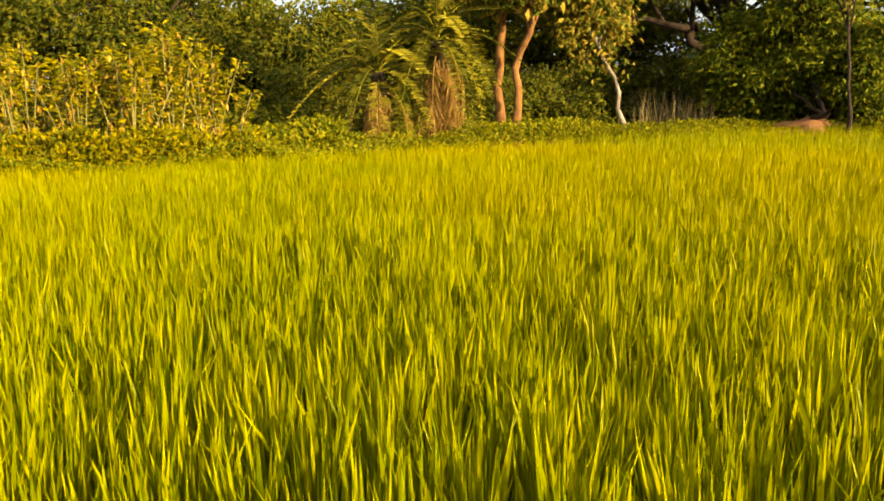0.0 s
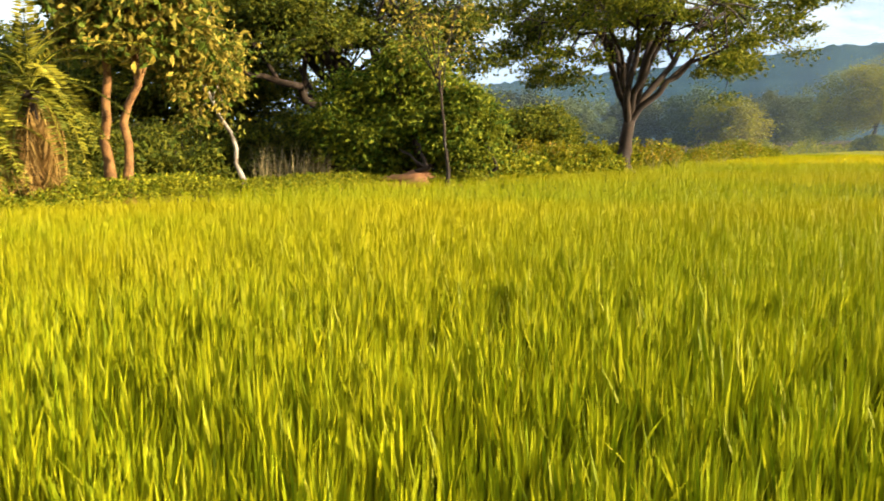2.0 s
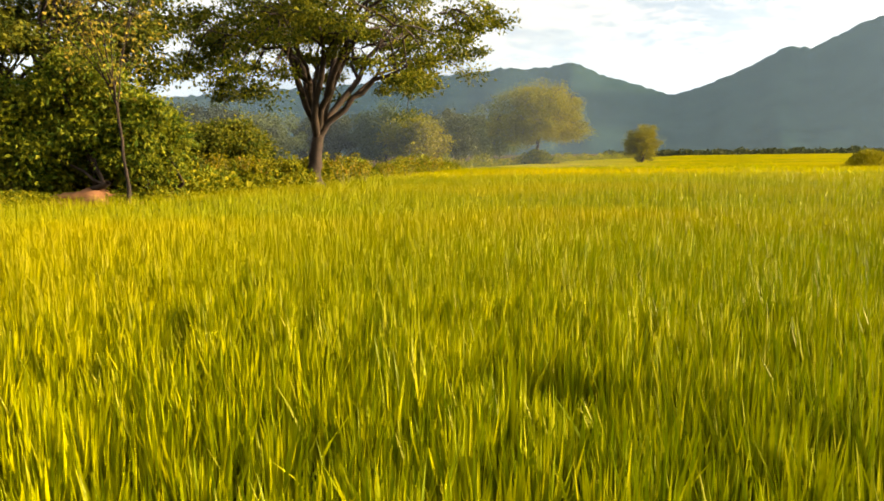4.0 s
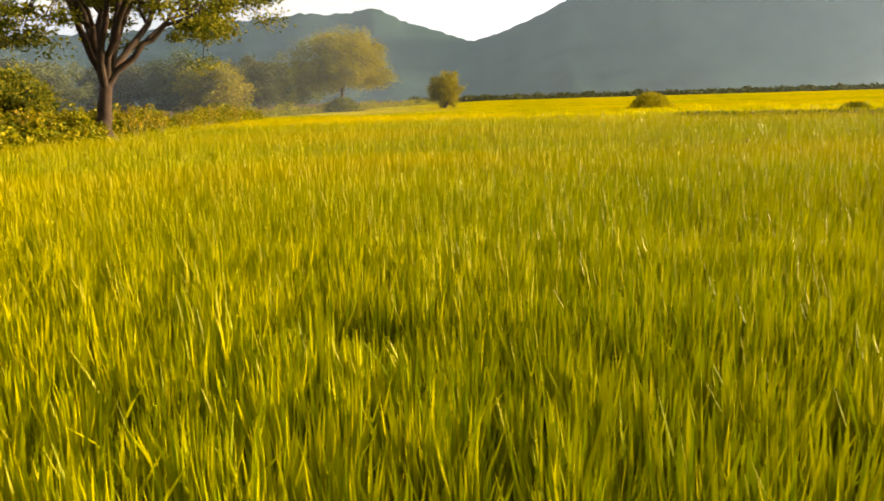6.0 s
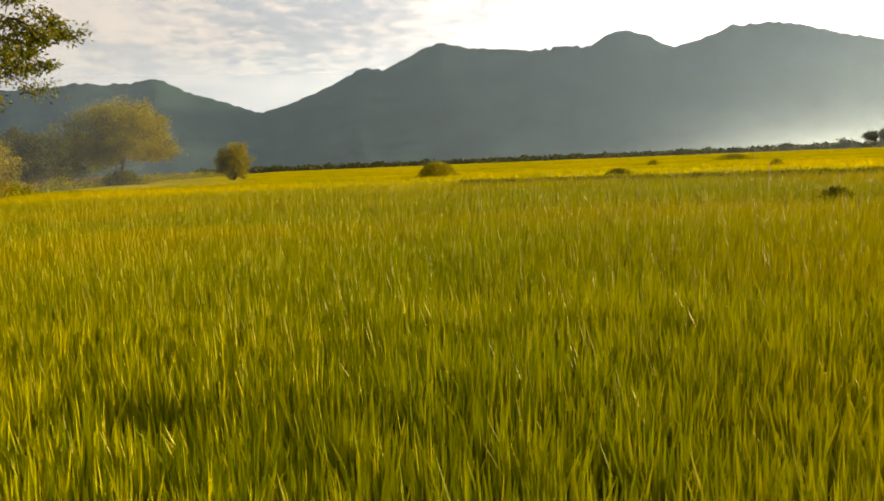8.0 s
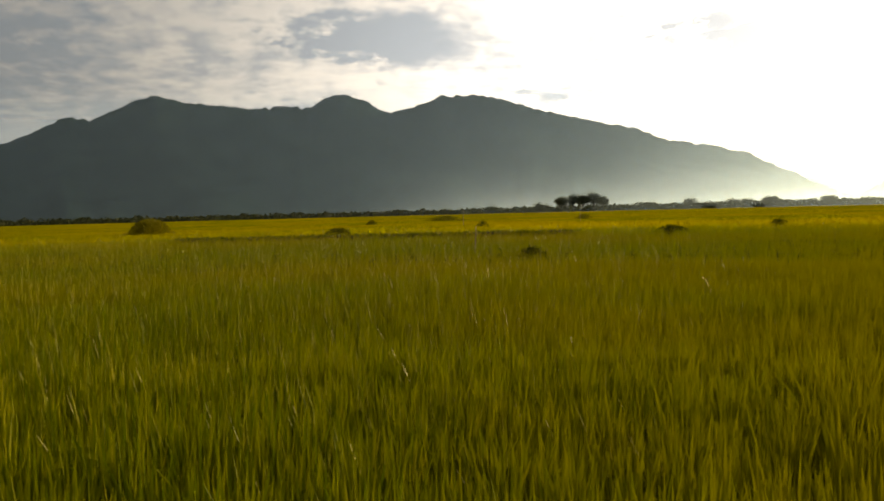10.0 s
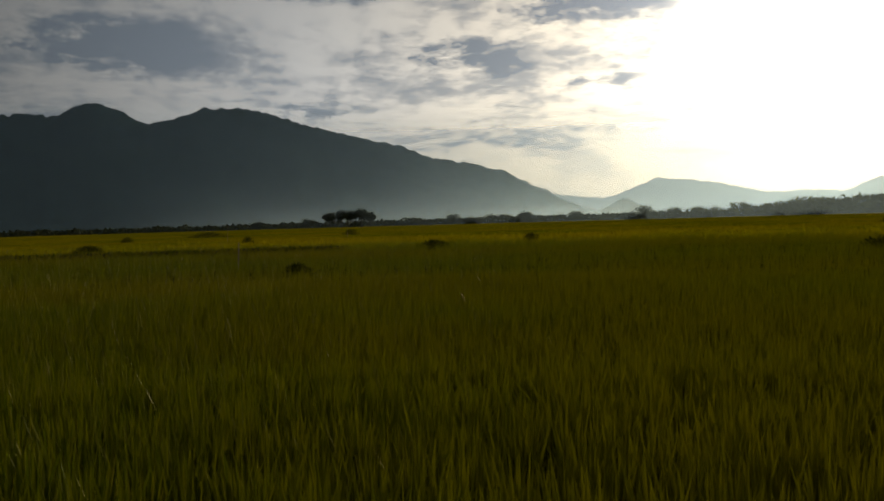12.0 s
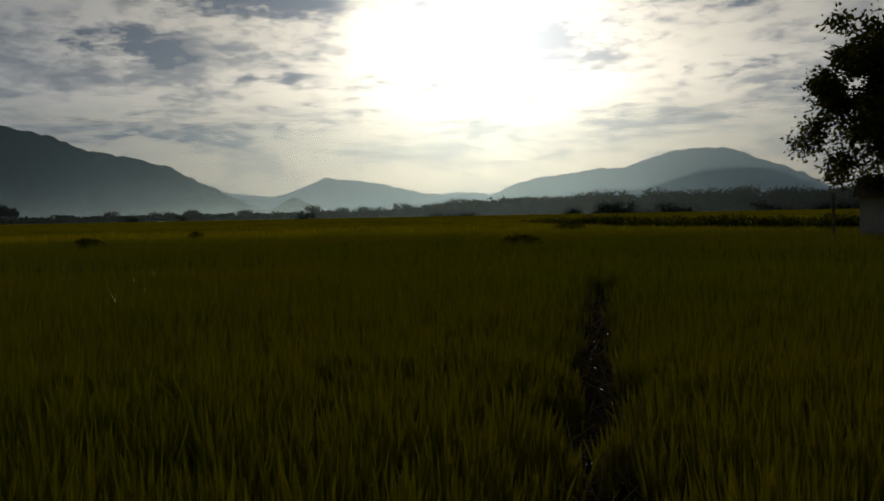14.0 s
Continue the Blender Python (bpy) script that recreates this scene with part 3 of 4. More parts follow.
rice_band("rice_plants", 40, 120, 0.58, 5, 0.09, 1, 14, "ripening yellow rice in the far plots, brightened for the backlight", material=RICE_RIPE_BACKLIT)
rice_band("rice_plants", 120, 250, 1.3, 4, 0.24, 1, 17, "ripening yellow rice in the farthest plots, brightened for the backlight", 45, 164, RICE_RIPE_BACKLIT)

rice_band("rice_plants", 0.55, 9, 0.23, 9, 0.024, 2, 15, "upright yellow-green rice blades growing in dense tufts", -196, -36)
rice_band("rice_plants", 9, 34, 0.46, 7, 0.055, 1, 16, "yellow-green rice standing close together further out", -196, -36)

# ---- weeds, bushes and small growth ----


def weed_strip(name, b0, b1, inner, depth, tall, count, size, material, seed, label, rise=0.25):
    """Low broad-leaved growth along the bank."""
    rng = np.random.default_rng(int(seed))
    b = rng.uniform(b0, b1, count)
    d = crop_end(b) + inner + rng.uniform(0, 1, count) ** 1.3 * depth
    x, y = np.sin(np.radians(b)) * d, np.cos(np.radians(b)) * d
    lump = 0.55 + 0.45 * wave(x, y, 0.9, seed, 3)
    z = rise + np.maximum(0.06, tall * lump) * rng.uniform(0, 1, count) ** 0.6
    base = np.stack([x, y, z], 1)
    axis = rng.normal(size=(count, 3)) + np.array((0, 0, 0.35))
    s = size * rng.uniform(0.5, 1.4, count)
    return tagged(part(name, leaf_mesh(name, base, axis, s, s * 0.6, rng), material), label, "weeds", kind="stuff")


weed_strip("bank_weeds", -40, 14, -0.5, 6, 0.55, 76000, 0.075, WEED, 21, "low leafy green weeds along the field bank")
weed_strip("bank_weeds", 12, 38, -0.6, 7, 0.42, 60000, 0.085, WEED, 22, "low leafy green weeds along the field bank")
weed_strip("bank_weeds", 28, 58, -0.8, 9, 1.25, 42000, 0.17, WEED, 23, "yellow-green weeds along the field edge by the tree")
# understory with the wood's shade put into its dark leaf tone
weed_strip("wood_undergrowth", -40, 14, 5.5, 16, 1.5, 36000, 0.2, LEAF_DARK, 25, "leafy undergrowth in dark tone painting the shade beneath the trees")
weed_strip("wood_undergrowth", 12, 36, 6.5, 16, 1.1, 30000, 0.21, LEAF_DARK, 26, "leafy undergrowth in dark tone painting the shade beneath the trees")
weed_strip("bank_grass", -36, -12, -0.3, 4, 0.8, 40000, 0.10, WEED_TALL, 24, "tall yellowing undergrowth on the bank")
weed_strip("bank_grass", -13.5, -6.5, 1.2, 3.5, 1.0, 17000, 0.10, WEED, 27, "knee-high green undergrowth beside the palms")


def tall_weed(seed, tall, stems, label):
    """A tall bushy weed: many slender stalks with hanging leaves, some withered."""
    rng = np.random.default_rng(int(seed))
    plant = thing("tall_weed", (0, 0, 0), label, "weed", "tall weeds on the bank")
    base, axis, dbase, daxis = [], [], [], []
    for s in range(stems):
        a = rng.uniform(0, 2 * math.pi)
        r = rng.uniform(0.15, 0.95)
        h = tall * rng.uniform(0.65, 1.0)
        top = Vector((math.cos(a) * r, math.sin(a) * r, h))
        way = bend(Vector((math.cos(a) * 0.12, math.sin(a) * 0.12, -0.1)), top, h * 0.1, 6)
        part("stalk", Shape().tube(way, [0.022 * (1 - 0.11 * i) for i in range(7)], 5).mesh("stalk"), STALK, plant)
        for k in range(64):
            t = 1.0 - 0.62 * rng.uniform() ** 2.0
            p = way[0].lerp(way[3], t * 2) if t < 0.5 else way[3].lerp(way[6], t * 2 - 1)
            side = rng.normal(size=3) * 0.10
            if rng.uniform() < 0.06:
                dbase.append(np.array(p) + side), daxis.append((side[0], side[1], -0.5))
            else:
                base.append(np.array(p) + side * 0.6), axis.append((side[0] * 6, side[1] * 6, rng.uniform(-0.6, 0.35)))
    part("foliage", leaf_mesh("foliage", np.array(base), np.array(axis), 0.155 * rng.uniform(0.5, 1.25, len(base)), 0.062, rng), WEED_TALL, plant)
    part("withered_leaves", leaf_mesh("withered_leaves", np.array(dbase), np.array(daxis), 0.16, 0.07, rng), WITHERED, plant, "withered orange leaves")
    return plant


def scatter(first, places, seed, lo=0.85, hi=1.15):
    """Copies of a thing at places; the first one moves to the first place."""
    rng = np.random.default_rng(int(seed))
    for k, p in enumerate(places):
        m = pose(p[0], p[1], p[2], 0, 0, rng.uniform(0, 360)) @ Matrix.Diagonal((*([rng.uniform(lo, hi)] * 2), rng.uniform(lo, hi), 1))
        if k == 0:
            first.matrix_basis = m
        else:
            ob = copy_thing(first, Matrix())
            ob.matrix_basis = m


scatter(tall_weed(31, 2.5, 9, "tall yellow-green weed with drooping and withered leaves"),
        [spot(b, d, 0.25) for b, d in ((-28.5, 16.2), (-26.2, 15.6), (-23.0, 16.4), (-20.2, 15.8), (-17.6, 16.4), (-15.6, 16.9), (-31.5, 16.0), (-34.5, 16.0))], 5)
scatter(tall_weed(32, 2.1, 7, "tall yellow-green weed with drooping and withered leaves"),
        [spot(b, d, 0.25) for b, d in ((-27.2, 17.6), (-24.6, 17.4), (-21.6, 17.2), (-18.8, 17.6), (-29.8, 17.4), (-16.4, 18.4), (-33.0, 17.2))], 6)
scatter(tall_weed(33, 1.5, 6, "bushy yellow-green weed on the field bank"),
        [spot(b, d, 0.25) for b, d in ((-14.4, 16.5), (30.5, 32), (32.0, 33), (33.4, 34), (34.6, 35), (39.0, 38), (40.2, 40), (41.6, 44), (43.0, 50), (44.6, 58), (46.4, 68))], 7, 0.6, 1.0)

# wild date palms


def frond_meshes(seed, length, name, width=0.05, reach=0.135, spread=1.0, count=34, rise=0.12, lean=0.42):
    """A feather leaf: an arching midrib with two rows of pointed leaflets set in a V."""
    rng = np.random.default_rng(int(seed))
    spine, base, axis = Shape(), [], []
    pts = [Vector((length * t, 0, length * (0.42 * t - 1.05 * t * t))) for t in np.linspace(0, 1, 9)]
    spine.tube(pts, [0.024 * (1 - 0.1 * i) for i in range(9)], 5)
    taper = []
    for t in np.linspace(0.16, 0.99, count):
        p = Vector((length * t, 0, length * (0.42 * t - 1.05 * t * t)))
        ahead = Vector((1, 0, 0.42 - 2.1 * t)).normalized()
        for s in (-1, 1):
            base.append(tuple(p))
            axis.append(tuple(ahead * lean + Vector((0, s * spread, 0)) + Vector((0, 0, rise)) + Vector(rng.normal(size=3)) * 0.07))
            taper.append(0.55 + 1.8 * t * (1 - t))
    n = len(base)
    blades = leaf_mesh(name, np.array(base), np.array(axis), length * reach * np.array(taper) * rng.uniform(0.85, 1.1, n), width, rng, 0.1)
    return spine.mesh("rachis"), blades


def date_palm(place, tall, seed, fronds, label):
    rng = np.random.default_rng(int(seed))
    palm = thing("date_palm", place, label, "palm tree", "wild date palms")
    part("trunk", Shape().tube([(0.03 * math.sin(k * 2.0), 0.03 * math.cos(k * 3.0), tall * k / 9 - 0.1) for k in range(10)], [0.17 + 0.03 * (k % 2) for k in range(10)], 9).mesh("trunk"), BARK, palm)
    kinds = [frond_meshes(seed + k, 1.75 + 0.25 * k, "blade") for k in range(3)]
    dry = [frond_meshes(seed + 10 + k, 1.3 + 0.3 * k, "dry_blade", 0.024, 0.40, 0.22, 30, -0.25, 0.6) for k in range(2)]
    for k in range(fronds):
        t = k / fronds
        pitch = -84 + 128 * t ** 0.8 + rng.uniform(-7, 7)
        rach, blades = kinds[k % 3]
        f = part("frond", rach, FROND, palm)
        f.matrix_basis = pose(0, 0, tall - 0.25 * t, 0, pitch, k * 137.5 + rng.uniform(-12, 12))
        part("blade", blades, FROND, f)
    for k in range(44):
        if math.sin(k * 137.5 / 57.3 * 2 + seed) < -0.55:
            continue
        rach, blades = dry[k % 2]
        f = part("dry_frond", rach, DEAD, palm, "withered brown hanging frond")
        f.matrix_basis = pose(0, 0, tall - 0.3 - 0.3 * rng.uniform(), 0, rng.uniform(26, 80), k * 137.5)
        part("dry_blade", blades, DEAD, f)
    return palm


date_palm(spot(-4.2, 19.2, 0.25), 1.85, 41, 27, "bushy wild date palm with a skirt of dry fronds")
date_palm(spot(-0.3, 19.8, 0.25), 2.55, 47, 30, "taller wild date palm with brown hanging dead fronds")

# ---- trees along the bank ----
broadleaf("slender_tree", spot(3.9, 21.5, 0.25), "slender tree with a warm brown trunk and yellowing leaves", "tree", 51, 6.0, 0.27, 3.3, (1.4, 1.3, 1.8), (0.1, 0, 4.4), 8, 95, 38, 0.25, 0.42,
          BARK_WARM, LEAF_YELLOW, (0.05, 0.1), 0.5, sparse=0.2, under=-0.6)
broadleaf("slender_tree", spot(4.9, 20.8, 0.25), "slender leaning tree with a crooked trunk and yellow leaves", "tree", 52, 5.5, 0.23, 3.1, (1.3, 1.2, 1.7), (0.7, 0, 4.2), 8, 85, 38, 0.25, 0.42,
          BARK_WARM, LEAF_YELLOW, (0.28, 0.0), 0.5, sparse=0.2, under=-0.6)
broadleaf("pale_sapling", spot(11.9, 22.6, 0.25), "thin leaning sapling with a pale whitish trunk", "tree", 53, 5.0, 0.13, 2.8, (1.2, 1.1, 1.7), (-0.9, 0, 3.4), 6, 80, 46, 0.18, 0.36,
          BARK_PALE, LEAF_YELLOW, (-0.95, 0.0), 0.5, sparse=0.1)
broadleaf("rain_tree", spot(18.6, 33, 0.25), "large dark spreading tree with low horizontal limbs", "tree", 54, 10.5, 0.9, 2.4, (6.2, 6.2, 4.4), (-0.5, 0.2, 5.6), 11, 210, 280, 0.20, 0.85,
          BARK, LEAF_DARK, (0.2, 0), 0.2, shell=0.38, flat=0.45, under=-0.35, sparse=0.30, low=-0.6, arch=0.4, branches=2)
broadleaf("leafy_bush", spot(20.3, 28.5, 0.25), "dense dark green bush under the spreading tree", "bush", 55, 4.0, 0.22, 0.6, (1.9, 1.6, 1.7), (0, 0, 1.9), 7, 190, 140, 0.18, 0.42,
          BARK, LEAF_BUSH, droop=0.4, stems=3, shell=0.35)
broadleaf("leafy_bush", spot(23.4, 28.2, 0.25), "tall green bush with glossy leaves beside the tree", "bush", 56, 4.6, 0.22, 0.8, (1.8, 1.6, 2.1), (0, 0, 2.5), 7, 200, 140, 0.185, 0.42,
          BARK, LEAF_BUSH, droop=0.4, stems=3, shell=0.35)
broadleaf("forked_tree", spot(25.4, 25.6, 0.25), "thin crooked tree with a dark stem and bare twigs", "tree", 57, 6.5, 0.10, 3.1, (1.9, 1.7, 1.9), (-0.5, 0, 4.9), 9, 130, 7, 0.16, 0.32,
          BARK, LEAF_YELLOW, (-0.25, 0), 0.4, sparse=0.1)
broadleaf("leafy_bush", spot(26.6, 27.2, 0.25), "fresh green bush beside the forked tree", "bush", 59, 3.0, 0.16, 0.5, (1.25, 1.2, 1.5), (0, 0, 1.7), 6, 120, 110, 0.17, 0.36,
          BARK, LEAF_BUSH, droop=0.4, stems=3, shell=0.4)
broadleaf("spreading_tree", spot(36.9, 36.4, 0.2), "big spreading tree with a forked dark trunk on the field edge", "tree", 58, 11.5, 0.68, 2.3, (6.8, 6.8, 4.4), (1.1, -0.9, 6.3), 10, 250, 190, 0.18, 0.56,
          BARK, LEAF, (0.35, 0), 0.2, shell=0.36, sparse=0.32, flat=0.5, under=-0.75, low=-0.3, arch=0.45, branches=3)
for k, (b, d, w, h, dark) in enumerate(((-33, 33, 4.2, 6.4, 0), (-26.5, 35, 4.6, 6.2, 0), (-20, 32, 4.0, 6.4, 1), (-15.5, 36, 3.6, 6.2, 0), (-10.0, 34, 3.2, 4.6, 1), (-5.5, 37, 3.8, 5.6, 0), (0.5, 36, 3.8, 6.6, 1),
                                        (6.5, 38, 4.0, 7.6, 0), (12.0, 40, 4.0, 7.0, 0), (31.0, 52, 3.0, 3.4, 0))):
    broadleaf("backdrop_tree", spot(b, d, 0.2), "dense green tree in the wood behind the bank", "tree", 60 + k, h, 0.34, 1.4, (w, w * 0.9, h * 0.46), (0, 0, h * 0.55), 7, 105, 165, 0.235, 0.68,
              BARK, LEAF_DARK if dark else LEAF, group="trees of the wood", shell=0.4)

# bushes added to fill gaps; the shade there is in their leaf tone
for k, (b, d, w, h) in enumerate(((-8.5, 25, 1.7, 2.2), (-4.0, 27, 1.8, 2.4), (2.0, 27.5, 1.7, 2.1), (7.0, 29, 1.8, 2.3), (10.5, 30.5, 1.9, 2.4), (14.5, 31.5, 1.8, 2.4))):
    broadleaf("shaded_bush", spot(b, d, 0.2), "bush in dark leaf tone painting the shade under the bank trees", "bush", 170 + k, h, 0.14, 0.4, (w, w * 0.8, h * 0.5), (0, 0, h * 0.5), 6, 70, 130, 0.15, 0.42,
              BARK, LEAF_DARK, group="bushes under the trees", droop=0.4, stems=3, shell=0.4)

# reed-like dry stalks and the earth mound under the trees
rng = np.random.default_rng(71)
bb, dd = rng.uniform(12.6, 17.5, 260), rng.uniform(27, 30, 260)
ax = rng.normal(size=(260, 3)) * 0.18 + np.array((0, 0, 1))
tagged(part("dry_stalks", leaf_mesh("dry_stalks", np.stack([np.sin(np.radians(bb)) * dd, np.cos(np.radians(bb)) * dd, np.full(260, 0.2)], 1), ax, rng.uniform(0.6, 1.6, 260), 0.024, rng), STRAW),
       "pale dry grass stalks standing under the trees", "dry grass", kind="stuff")


def mound(name, place, size, tall, material, label, category, seed, turn=0.0):
    bm = bmesh.new()
    bmesh.ops.create_icosphere(bm, subdivisions=4, radius=1.0)
    for v in bm.verts:
        w = 1 + 0.40 * noise.noise(v.co * 1.6 + Vector((seed, 0, 0))) + 0.16 * noise.noise(v.co * 5.0)
        v.co = Vector((v.co.x * size[0] * w, v.co.y * size[1] * w, max(v.co.z, -0.15) * tall * w))
    for f in bm.faces:
        f.smooth = True
    ob = tagged(part(name, bm, material), label, category)
    ob.matrix_basis = pose(*place, 0, 0, turn)
    return ob


mound("earth_mound", spot(23.4, 26.6, 0.25), (1.3, 0.5, 0), 0.36, EARTH, "bare red-brown earth mound at the foot of the bush", "mound", 1.0, -22)


def tuft(name, place, size, tall, count, leaf, material, label, category, seed):
    """A clump of weeds or grass standing out of the crop."""
    rng = np.random.default_rng(int(seed))
    p = rng.normal(size=(count, 3)) * 0.42
    p[:, 2] = np.abs(p[:, 2])
    dome = np.sqrt(np.maximum(0.05, 1 - (p[:, 0] ** 2 + p[:, 1] ** 2)))
    base = np.stack([p[:, 0] * size[0], p[:, 1] * size[1], rng.uniform(0, 1, count) ** 0.7 * dome * tall], 1)
    axis = p * np.array((1, 1, 0.3)) + np.array((0, 0, 0.7)) + rng.normal(size=p.shape) * 0.3
    ob = tagged(part(name, leaf_mesh(name, base, axis, leaf * rng.uniform(0.6, 1.3, count), leaf * 0.3, rng), material), label, category)
    ob.matrix_basis = pose(*place)
    return ob


# ---- open field: bushes, clumps, bunds, sticks ----
broadleaf("lone_tree", spot(51.6, 88, 0.1), "lone broad round-crowned tree in golden light", "tree", 81, 8.5, 0.42, 2.6, (5.4, 5.0, 3.7), (0.2, 0, 4.9), 8, 360, 170, 0.18, 0.72, BARK, LEAF_GOLD_LIT, shell=0.55, under=-0.7, arch=0.5, branches=2)
broadleaf("small_tree", spot(58.4, 92, 0.1), "small compact bushy tree standing in the field", "tree", 82, 4.2, 0.22, 0.9, (1.8, 1.7, 1.9), (0.1, 0, 2.4), 6, 110, 120, 0.17, 0.42, BARK, LEAF_GOLD_LIT, stems=2)
tuft("field_bush", spot(51.6, 86, 0.2), (1.9, 1.4), 1.5, 1400, 0.40, LEAF, "low green bush at the foot of the lone tree", "bush", 83)
tuft("field_bush", spot(71.8, 64, 0.2), (2.4, 1.3), 1.15, 2600, 0.24, LEAF_GOLD_LIT, "broad low bush in the open field", "bush", 84)
for k, (b, d, w, h) in enumerate(((33, 85, 5.5, 5.5), (37.5, 95, 5.0, 6.0), (41.5, 90, 5.0, 6.5), (45.2, 95, 5.5, 6.3), (48.4, 105, 5.0, 6.6), (30.0, 75, 4.5, 6.0), (43.5, 80, 3.6, 4.8))):
    broadleaf("distant_tree", spot(b, d, 0.1), "hazy tree in the grove beyond the weeds", "tree", 90 + k, h, 0.32, 1.3, (w * 0.85, w * 0.85, h * 0.46), (0, 0, h * 0.56), 6, 150, 165, 0.25, 0.72,
              BARK, (LEAF_GROVE, LEAF_FAR, LEAF_GROVE, LEAF_FAR, LEAF_GROVE, LEAF_FAR, LEAF_GOLD_LIT)[k], group="grove beyond the weeds", shell=0.55)
CLUMPS = ((96.9, 21.9, 0.42, 0.22, 0.44, 150), (105.9, 40.3, 0.9, 0.4, 0.52, 400), (100.2, 81, 1.0, 0.6, 0.85, 300), (90.9, 91, 2.6, 0.8, 0.95, 800), (133.8, 30.6, 0.9, 0.35, 0.54, 320),
          (93.5, 60, 0.5, 0.4, 0.72, 150), (112.4, 46, 0.5, 0.3, 0.66, 150), (105.7, 36.2, 0.22, 0.2, 0.64, 90), (83.8, 47, 0.9, 0.4, 0.66, 300), (86.0, 75, 0.6, 0.5, 0.8, 200), (137.0, 52, 1.2, 0.5, 0.72, 400))
for k, (b, d, w, dep, h, c) in enumerate(CLUMPS):
    ob = tuft("weed_clump", spot(b, d, 0.05), (w, dep), h, c * 3, 0.13, LEAF_DARK, "dark clump of weeds standing out of the rice", "weeds", 110 + k)
    ob.rotation_euler.z = -radians(b)
    tagged(ob, group="weed clumps in the field", kind="stuff")


def bund(b0, d0, b1, d1, seed, label, count=2600):
    """A low grassy dyke between two plots."""
    a, b = spot(b0, d0), spot(b1, d1)
    rng = np.random.default_rng(int(seed))
    t = rng.uniform(0, 1, count)
    p = np.array(a)[None, :] * (1 - t)[:, None] + np.array(b)[None, :] * t[:, None]
    p += rng.normal(size=p.shape) * np.array((0.28, 0.28, 0))
    p[:, 2] = rng.uniform(0.15, 0.42, count)
    ob = part("bund", Shape().tube([a.lerp(b, k / 20) + Vector((0, 0, 0.05 + 0.04 * math.sin(k * 1.7))) for k in range(21)], [0.42] * 21, 8).mesh("bund"), SOIL)
    part("bund_grass", leaf_mesh("bund_grass", p, rng.normal(size=p.shape) * 0.5 + np.array((0, 0, 0.8)), 0.2, 0.07, rng), WEED, ob)
    return tagged(ob, label, "bund", kind="structure")


bund(73.5, 43, 99.5, 40, 121, "low dark grassy bund between two rice plots", 6000)
bund(110.5, 118, 127, 122, 122, "distant low bund across the plain", 3000)
bund(88, 92, 97, 96, 123, "distant low bund across the plain", 1500)


def stick(place, tall, tilt, label):
    post = thing("field_stake", place, label, "stake", "stakes in the field")
    part("pole", Shape().tube([(tilt * k / 5, 0.02 * math.sin(k), tall * k / 5 - 0.1) for k in range(6)], [0.022 - 0.002 * k for k in range(6)], 6).mesh("pole"), WOOD, post)
    return post


stick(spot(93.1, 25.8), 1.15, 0.08, "thin weathered wooden stake standing in the rice")
stick(spot(92.2, 62), 1.7, -0.05, "thin weathered wooden stake standing in the rice")
stick(spot(100.0, 70), 1.6, 0.05, "thin weathered wooden stake standing in the rice")

# far scrub and trees at the plain's end
proto = [broadleaf("plain_tree", (0, 0, 0), "small dark tree at the end of the plain", "tree", 130 + k, 5.0, 0.35, 1.2, (w, w, h * 0.42), (0, 0, h * 0.58), 4, 24, 30, 0.62, 1.0, BARK, LEAF_FAR, group="trees at the end of the plain", shell=0.45)
         for k, (w, h) in enumerate(((2.4, 4.6), (3.2, 5.6), (2.0, 3.4)))]
spots = [(97.3, 235, 0.7), (112.0, 230, 0.62), (112.7, 232, 0.42), (108.4, 225, 0.55), (115.3, 240, 0.55),
         (117.3, 238, 0.6), (118.8, 238, 0.6), (119.8, 232, 0.75), (121.0, 236, 0.6), (103.6, 240, 0.4), (104.6, 238, 0.45), (105.5, 240, 0.4), (106.6, 240, 0.42), (94.0, 250, 0.5), (91.0, 255, 0.6)]
tall = broadleaf("plain_tree", (0, 0, 0), "dark tree with a bare trunk, standing in a row", "tree", 136, 5.4, 0.34, 2.6, (1.75, 1.75, 1.35), (0, 0, 3.9), 5, 40, 60, 0.4, 0.6, BARK, LEAF_FAR,
                 group="trees at the end of the plain", shell=0.5)
for k, (b, d, s) in enumerate(((98.75, 225, 0.86), (99.5, 228, 0.95), (100.15, 224, 0.92), (100.85, 226, 1.0), (101.45, 229, 0.85))):
    m = pose(*spot(b, d, -0.1), 0, 0, 77.0 * k) @ Matrix.Diagonal((s, s, s, 1))
    if k:
        copy_thing(tall, Matrix()).matrix_basis = m
    else:
        tall.matrix_basis = m
rng = np.random.default_rng(140)
for b in np.arange(121.5, 172, 0.42):
    spots.append((b + rng.uniform(-0.2, 0.2), rng.uniform(235, 262), (0.8 + 0.7 * smooth((b - 122) / 22)) * rng.uniform(0.6, 1.0)))
for b in np.arange(107, 121.5, 0.55):
    spots.append((b + rng.uniform(-0.2, 0.2), rng.uniform(240, 290), rng.uniform(0.35, 0.75)))
for b in np.arange(58, 98, 0.75):
    spots.append((b + rng.uniform(-0.3, 0.3), rng.uniform(262, 330), rng.uniform(0.18, 0.42)))
used = [0, 0, 0]
for k, (b, d, s) in enumerate(spots):
    j = k % 3
    m = pose(*spot(b, d, -0.1), 0, 0, rng.uniform(0, 360)) @ Matrix.Diagonal((s * 1.15, s * 1.15, s, 1))
    if used[j]:
        copy_thing(proto[j], Matrix()).matrix_basis = m
    else:
        proto[j].matrix_basis = m
    used[j] += 1
rng = np.random.default_rng(141)
n = 40000
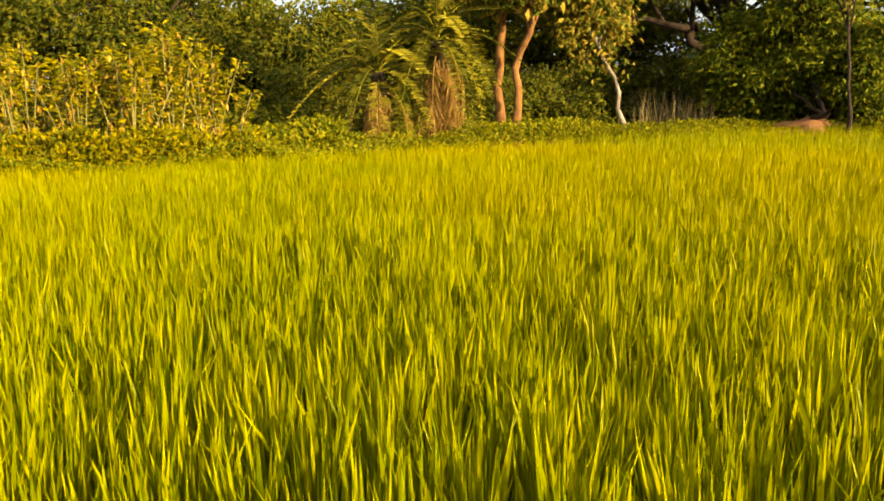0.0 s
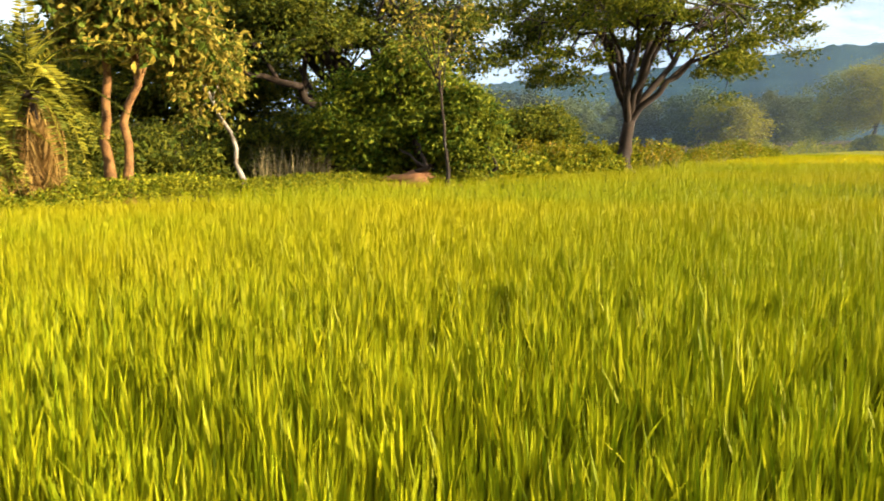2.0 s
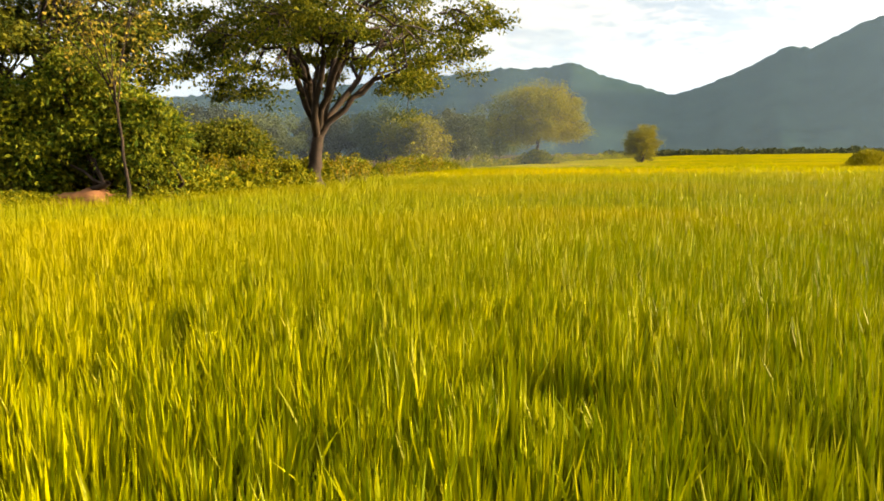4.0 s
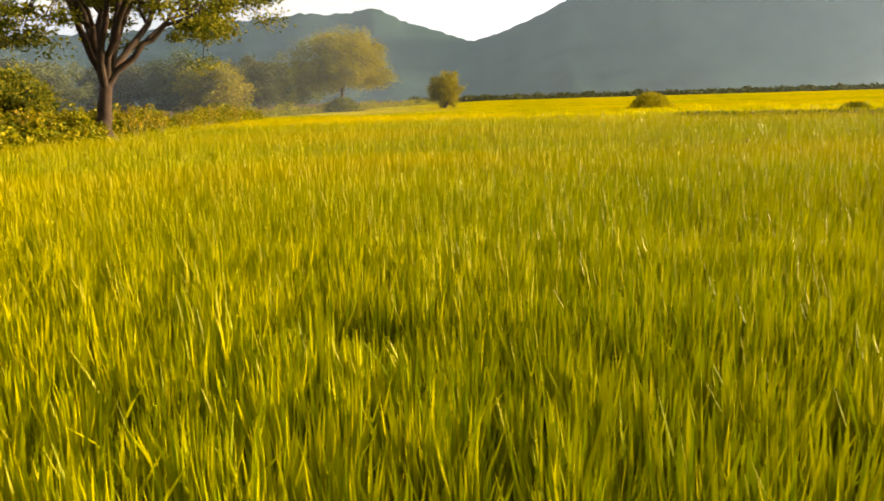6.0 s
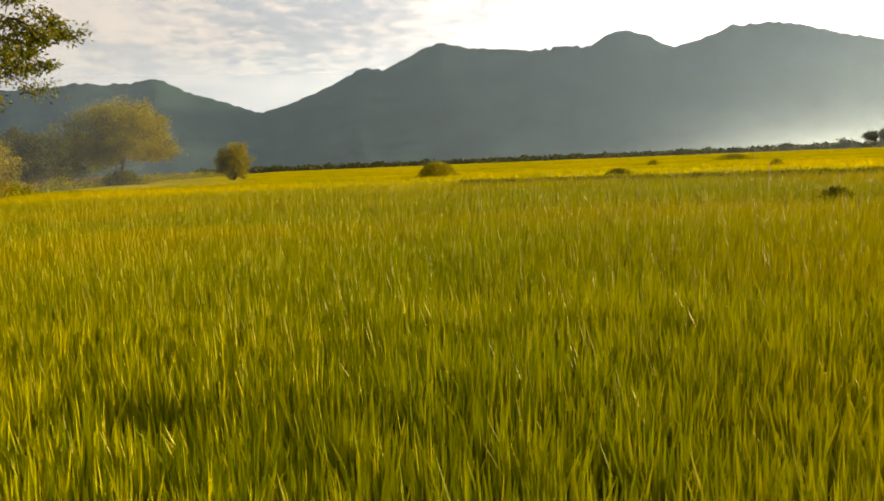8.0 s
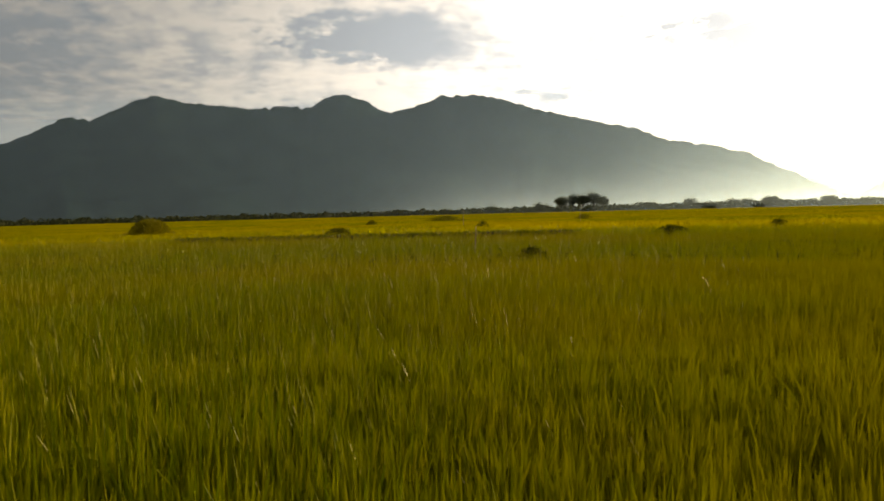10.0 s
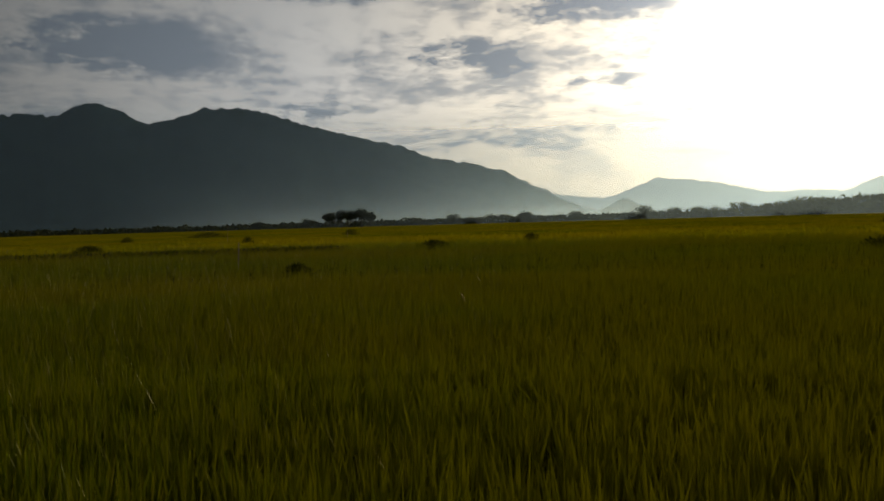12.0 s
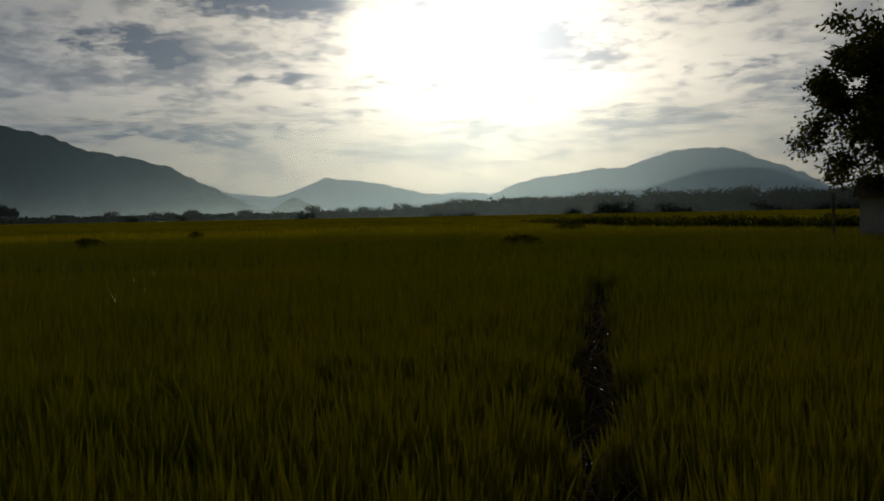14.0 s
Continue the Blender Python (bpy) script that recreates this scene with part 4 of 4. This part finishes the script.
bb, dd = rng.uniform(56, 176, n), rng.uniform(255, 300, n)
zz = rng.uniform(0, 1, n) ** 0.8 * (1.0 + 0.35 * smooth((bb - 92) / 8) + 0.8 * np.abs(wave(bb, dd * 0.02, 1.9, 2.0)) + 3.6 * smooth((bb - 122) / 12))
tagged(part("far_scrub", leaf_mesh("far_scrub", np.stack([np.sin(np.radians(bb)) * dd, np.cos(np.radians(bb)) * dd, zz], 1), rng.normal(size=(n, 3)), 1.1, 0.8, rng), LEAF_FAR),
       "dark scrub line at the end of the plain", "scrub", kind="stuff")

# shrubs on the dyke towards the rounded hill
rng = np.random.default_rng(142)
n = 20000
t = rng.uniform(0, 1, n)
bb = 130 + 40 * t
dd = np.interp(bb, (130, 134.5, 141, 150.5, 158, 170), (95, 72, 56, 47, 43, 40)) + rng.uniform(0, 4, n)
zz = rng.uniform(0, 1, n) ** 0.7 * (0.62 * smooth((bb - 130) / 9) + 0.1 + 0.22 * wave(bb, dd, 1.4, 5.0))
tagged(part("dyke_shrubs", leaf_mesh("dyke_shrubs", np.stack([np.sin(np.radians(bb)) * dd, np.cos(np.radians(bb)) * dd, zz], 1), rng.normal(size=(n, 3)) + np.array((0, 0, 0.4)), 0.28, 0.16, rng), LEAF),
       "dark low shrubs growing along a field dyke", "shrubs", kind="stuff")

# the tree with the small hut
broadleaf("shade_tree", spot(158.0, 35.5, 0.1), "large dark leafy tree beside the hut, seen against the light", "tree", 151, 9.0, 0.6, 2.0, (4.6, 4.4, 3.6), (0, 0, 5.2), 12, 210, 210, 0.21, 0.52, BARK, LEAF_DARK, shell=0.42)


def hut(place, turn, label, wide=1.0, roofing=THATCH, post=True):
    h = thing("hut", place, label, "hut", turn=turn)

    def box(x0, x1, y0, y1, z0, z1):
        bm = bmesh.new()
        bmesh.ops.create_cube(bm, size=1.0)
        for v in bm.verts:
            v.co = Vector(((x0 + x1) / 2 + v.co.x * (x1 - x0), (y0 + y1) / 2 + v.co.y * (y1 - y0), (z0 + z1) / 2 + v.co.z * (z1 - z0)))
        bmesh.ops.bevel(bm, geom=bm.edges[:], offset=0.02, segments=2, affect="EDGES")
        return bm

    w = wide
    part("wall", box(-w, w, -0.1, 0.1, -0.1, 1.75), LIME, h)
    part("wall", box(-w, w, 1.7, 1.9, -0.1, 1.75), LIME, h)
    part("wall", box(-w, 0.2 - w, 0.102, 1.698, -0.1, 1.75), LIME, h)
    part("wall", box(w - 0.2, w, 0.102, 1.698, -0.1, 1.75), LIME, h)
    bm = bmesh.new()
    vs = [bm.verts.new(p) for p in ((-w - 0.25, -0.4, 1.7), (w + 0.25, -0.4, 1.7), (w + 0.25, 2.2, 1.7), (-w - 0.25, 2.2, 1.7), (-w - 0.1, 0.9, 2.5), (w + 0.1, 0.9, 2.5))]
    for q in ((0, 1, 5, 4), (2, 3, 4, 5), (1, 2, 5), (3, 0, 4), (0, 3, 2, 1)):
        bm.faces.new([vs[i] for i in q])
    part("roof", bm, roofing, h)
    if post:
        part("post", Shape().tube([(-w - 0.9, -0.3, -0.1), (-w - 0.9, -0.3, 0.9), (-w - 0.92, -0.28, 1.9)], [0.07, 0.065, 0.06], 8).mesh("post"), WOOD, h)
    return h


hut(spot(29.6, 58, 0.1), -20, "pale low farmhouse half hidden behind weeds and trees", 2.2, LIME, False)
hut(spot(156.1, 36.5, 0.05), -156, "small whitewashed hut with a thatched roof under the tree")

# dew and trampled stems on the footpath
rng = np.random.default_rng(161)
n = 520
t = rng.uniform(0, 0.9, n)
p = np.array(TRAIL_A)[None, :] + t[:, None] * np.array(TRAIL_B - TRAIL_A)[None, :] + side[None, :] * rng.normal(size=(n, 1)) * 0.16
p[:, 2] = rng.uniform(0.05, 0.22, n)
tagged(part("trampled_stems", leaf_mesh("trampled_stems", p, rng.normal(size=(n, 3)) * np.array((1, 1, 0.6)) + np.array((0, 0, 0.35)), rng.uniform(0.15, 0.5, n), 0.012, rng), STRAW),
       "trampled rice stems lying across the muddy path", "rice stems", kind="stuff")


rng = np.random.default_rng(162)
n = 130
t = rng.uniform(0, 0.95, n)
lean = rng.choice((-1.0, 1.0), n)
q = np.array(TRAIL_A)[None, :] + t[:, None] * np.array(TRAIL_B - TRAIL_A)[None, :] + side[None, :] * (lean * rng.uniform(0.14, 0.34, n))[:, None]
q[:, 2] = rng.uniform(0.06, 0.2, n)
w = -side[None, :] * (lean * rng.uniform(0.1, 0.9, n))[:, None] + rng.normal(size=(n, 3)) * 0.25 + np.array((0, 0, 0.8))
tagged(part("fallen_blades", leaf_mesh("fallen_blades", q, w, rng.uniform(0.2, 0.42, n), 0.010, rng), STRAW),
       "rice blades leaning over the muddy path", "rice stems", kind="stuff")


def dewdrop(k, p):
    bm = bmesh.new()
    bmesh.ops.create_icosphere(bm, subdivisions=1, radius=0.011)
    for f in bm.faces:
        f.smooth = True
    ob = tagged(part("dewdrop", bm, DEW), "clear dewdrop glinting on a leaf over the path", "dewdrop", "dewdrops by the path")
    ob.location = p
    return ob


first = dewdrop(0, tuple(p[0]))
for k in range(1, 60):
    q = first.copy()
    scene.collection.objects.link(q)
    q.location = tuple(p[k] + np.array((0, 0, 0.02)))
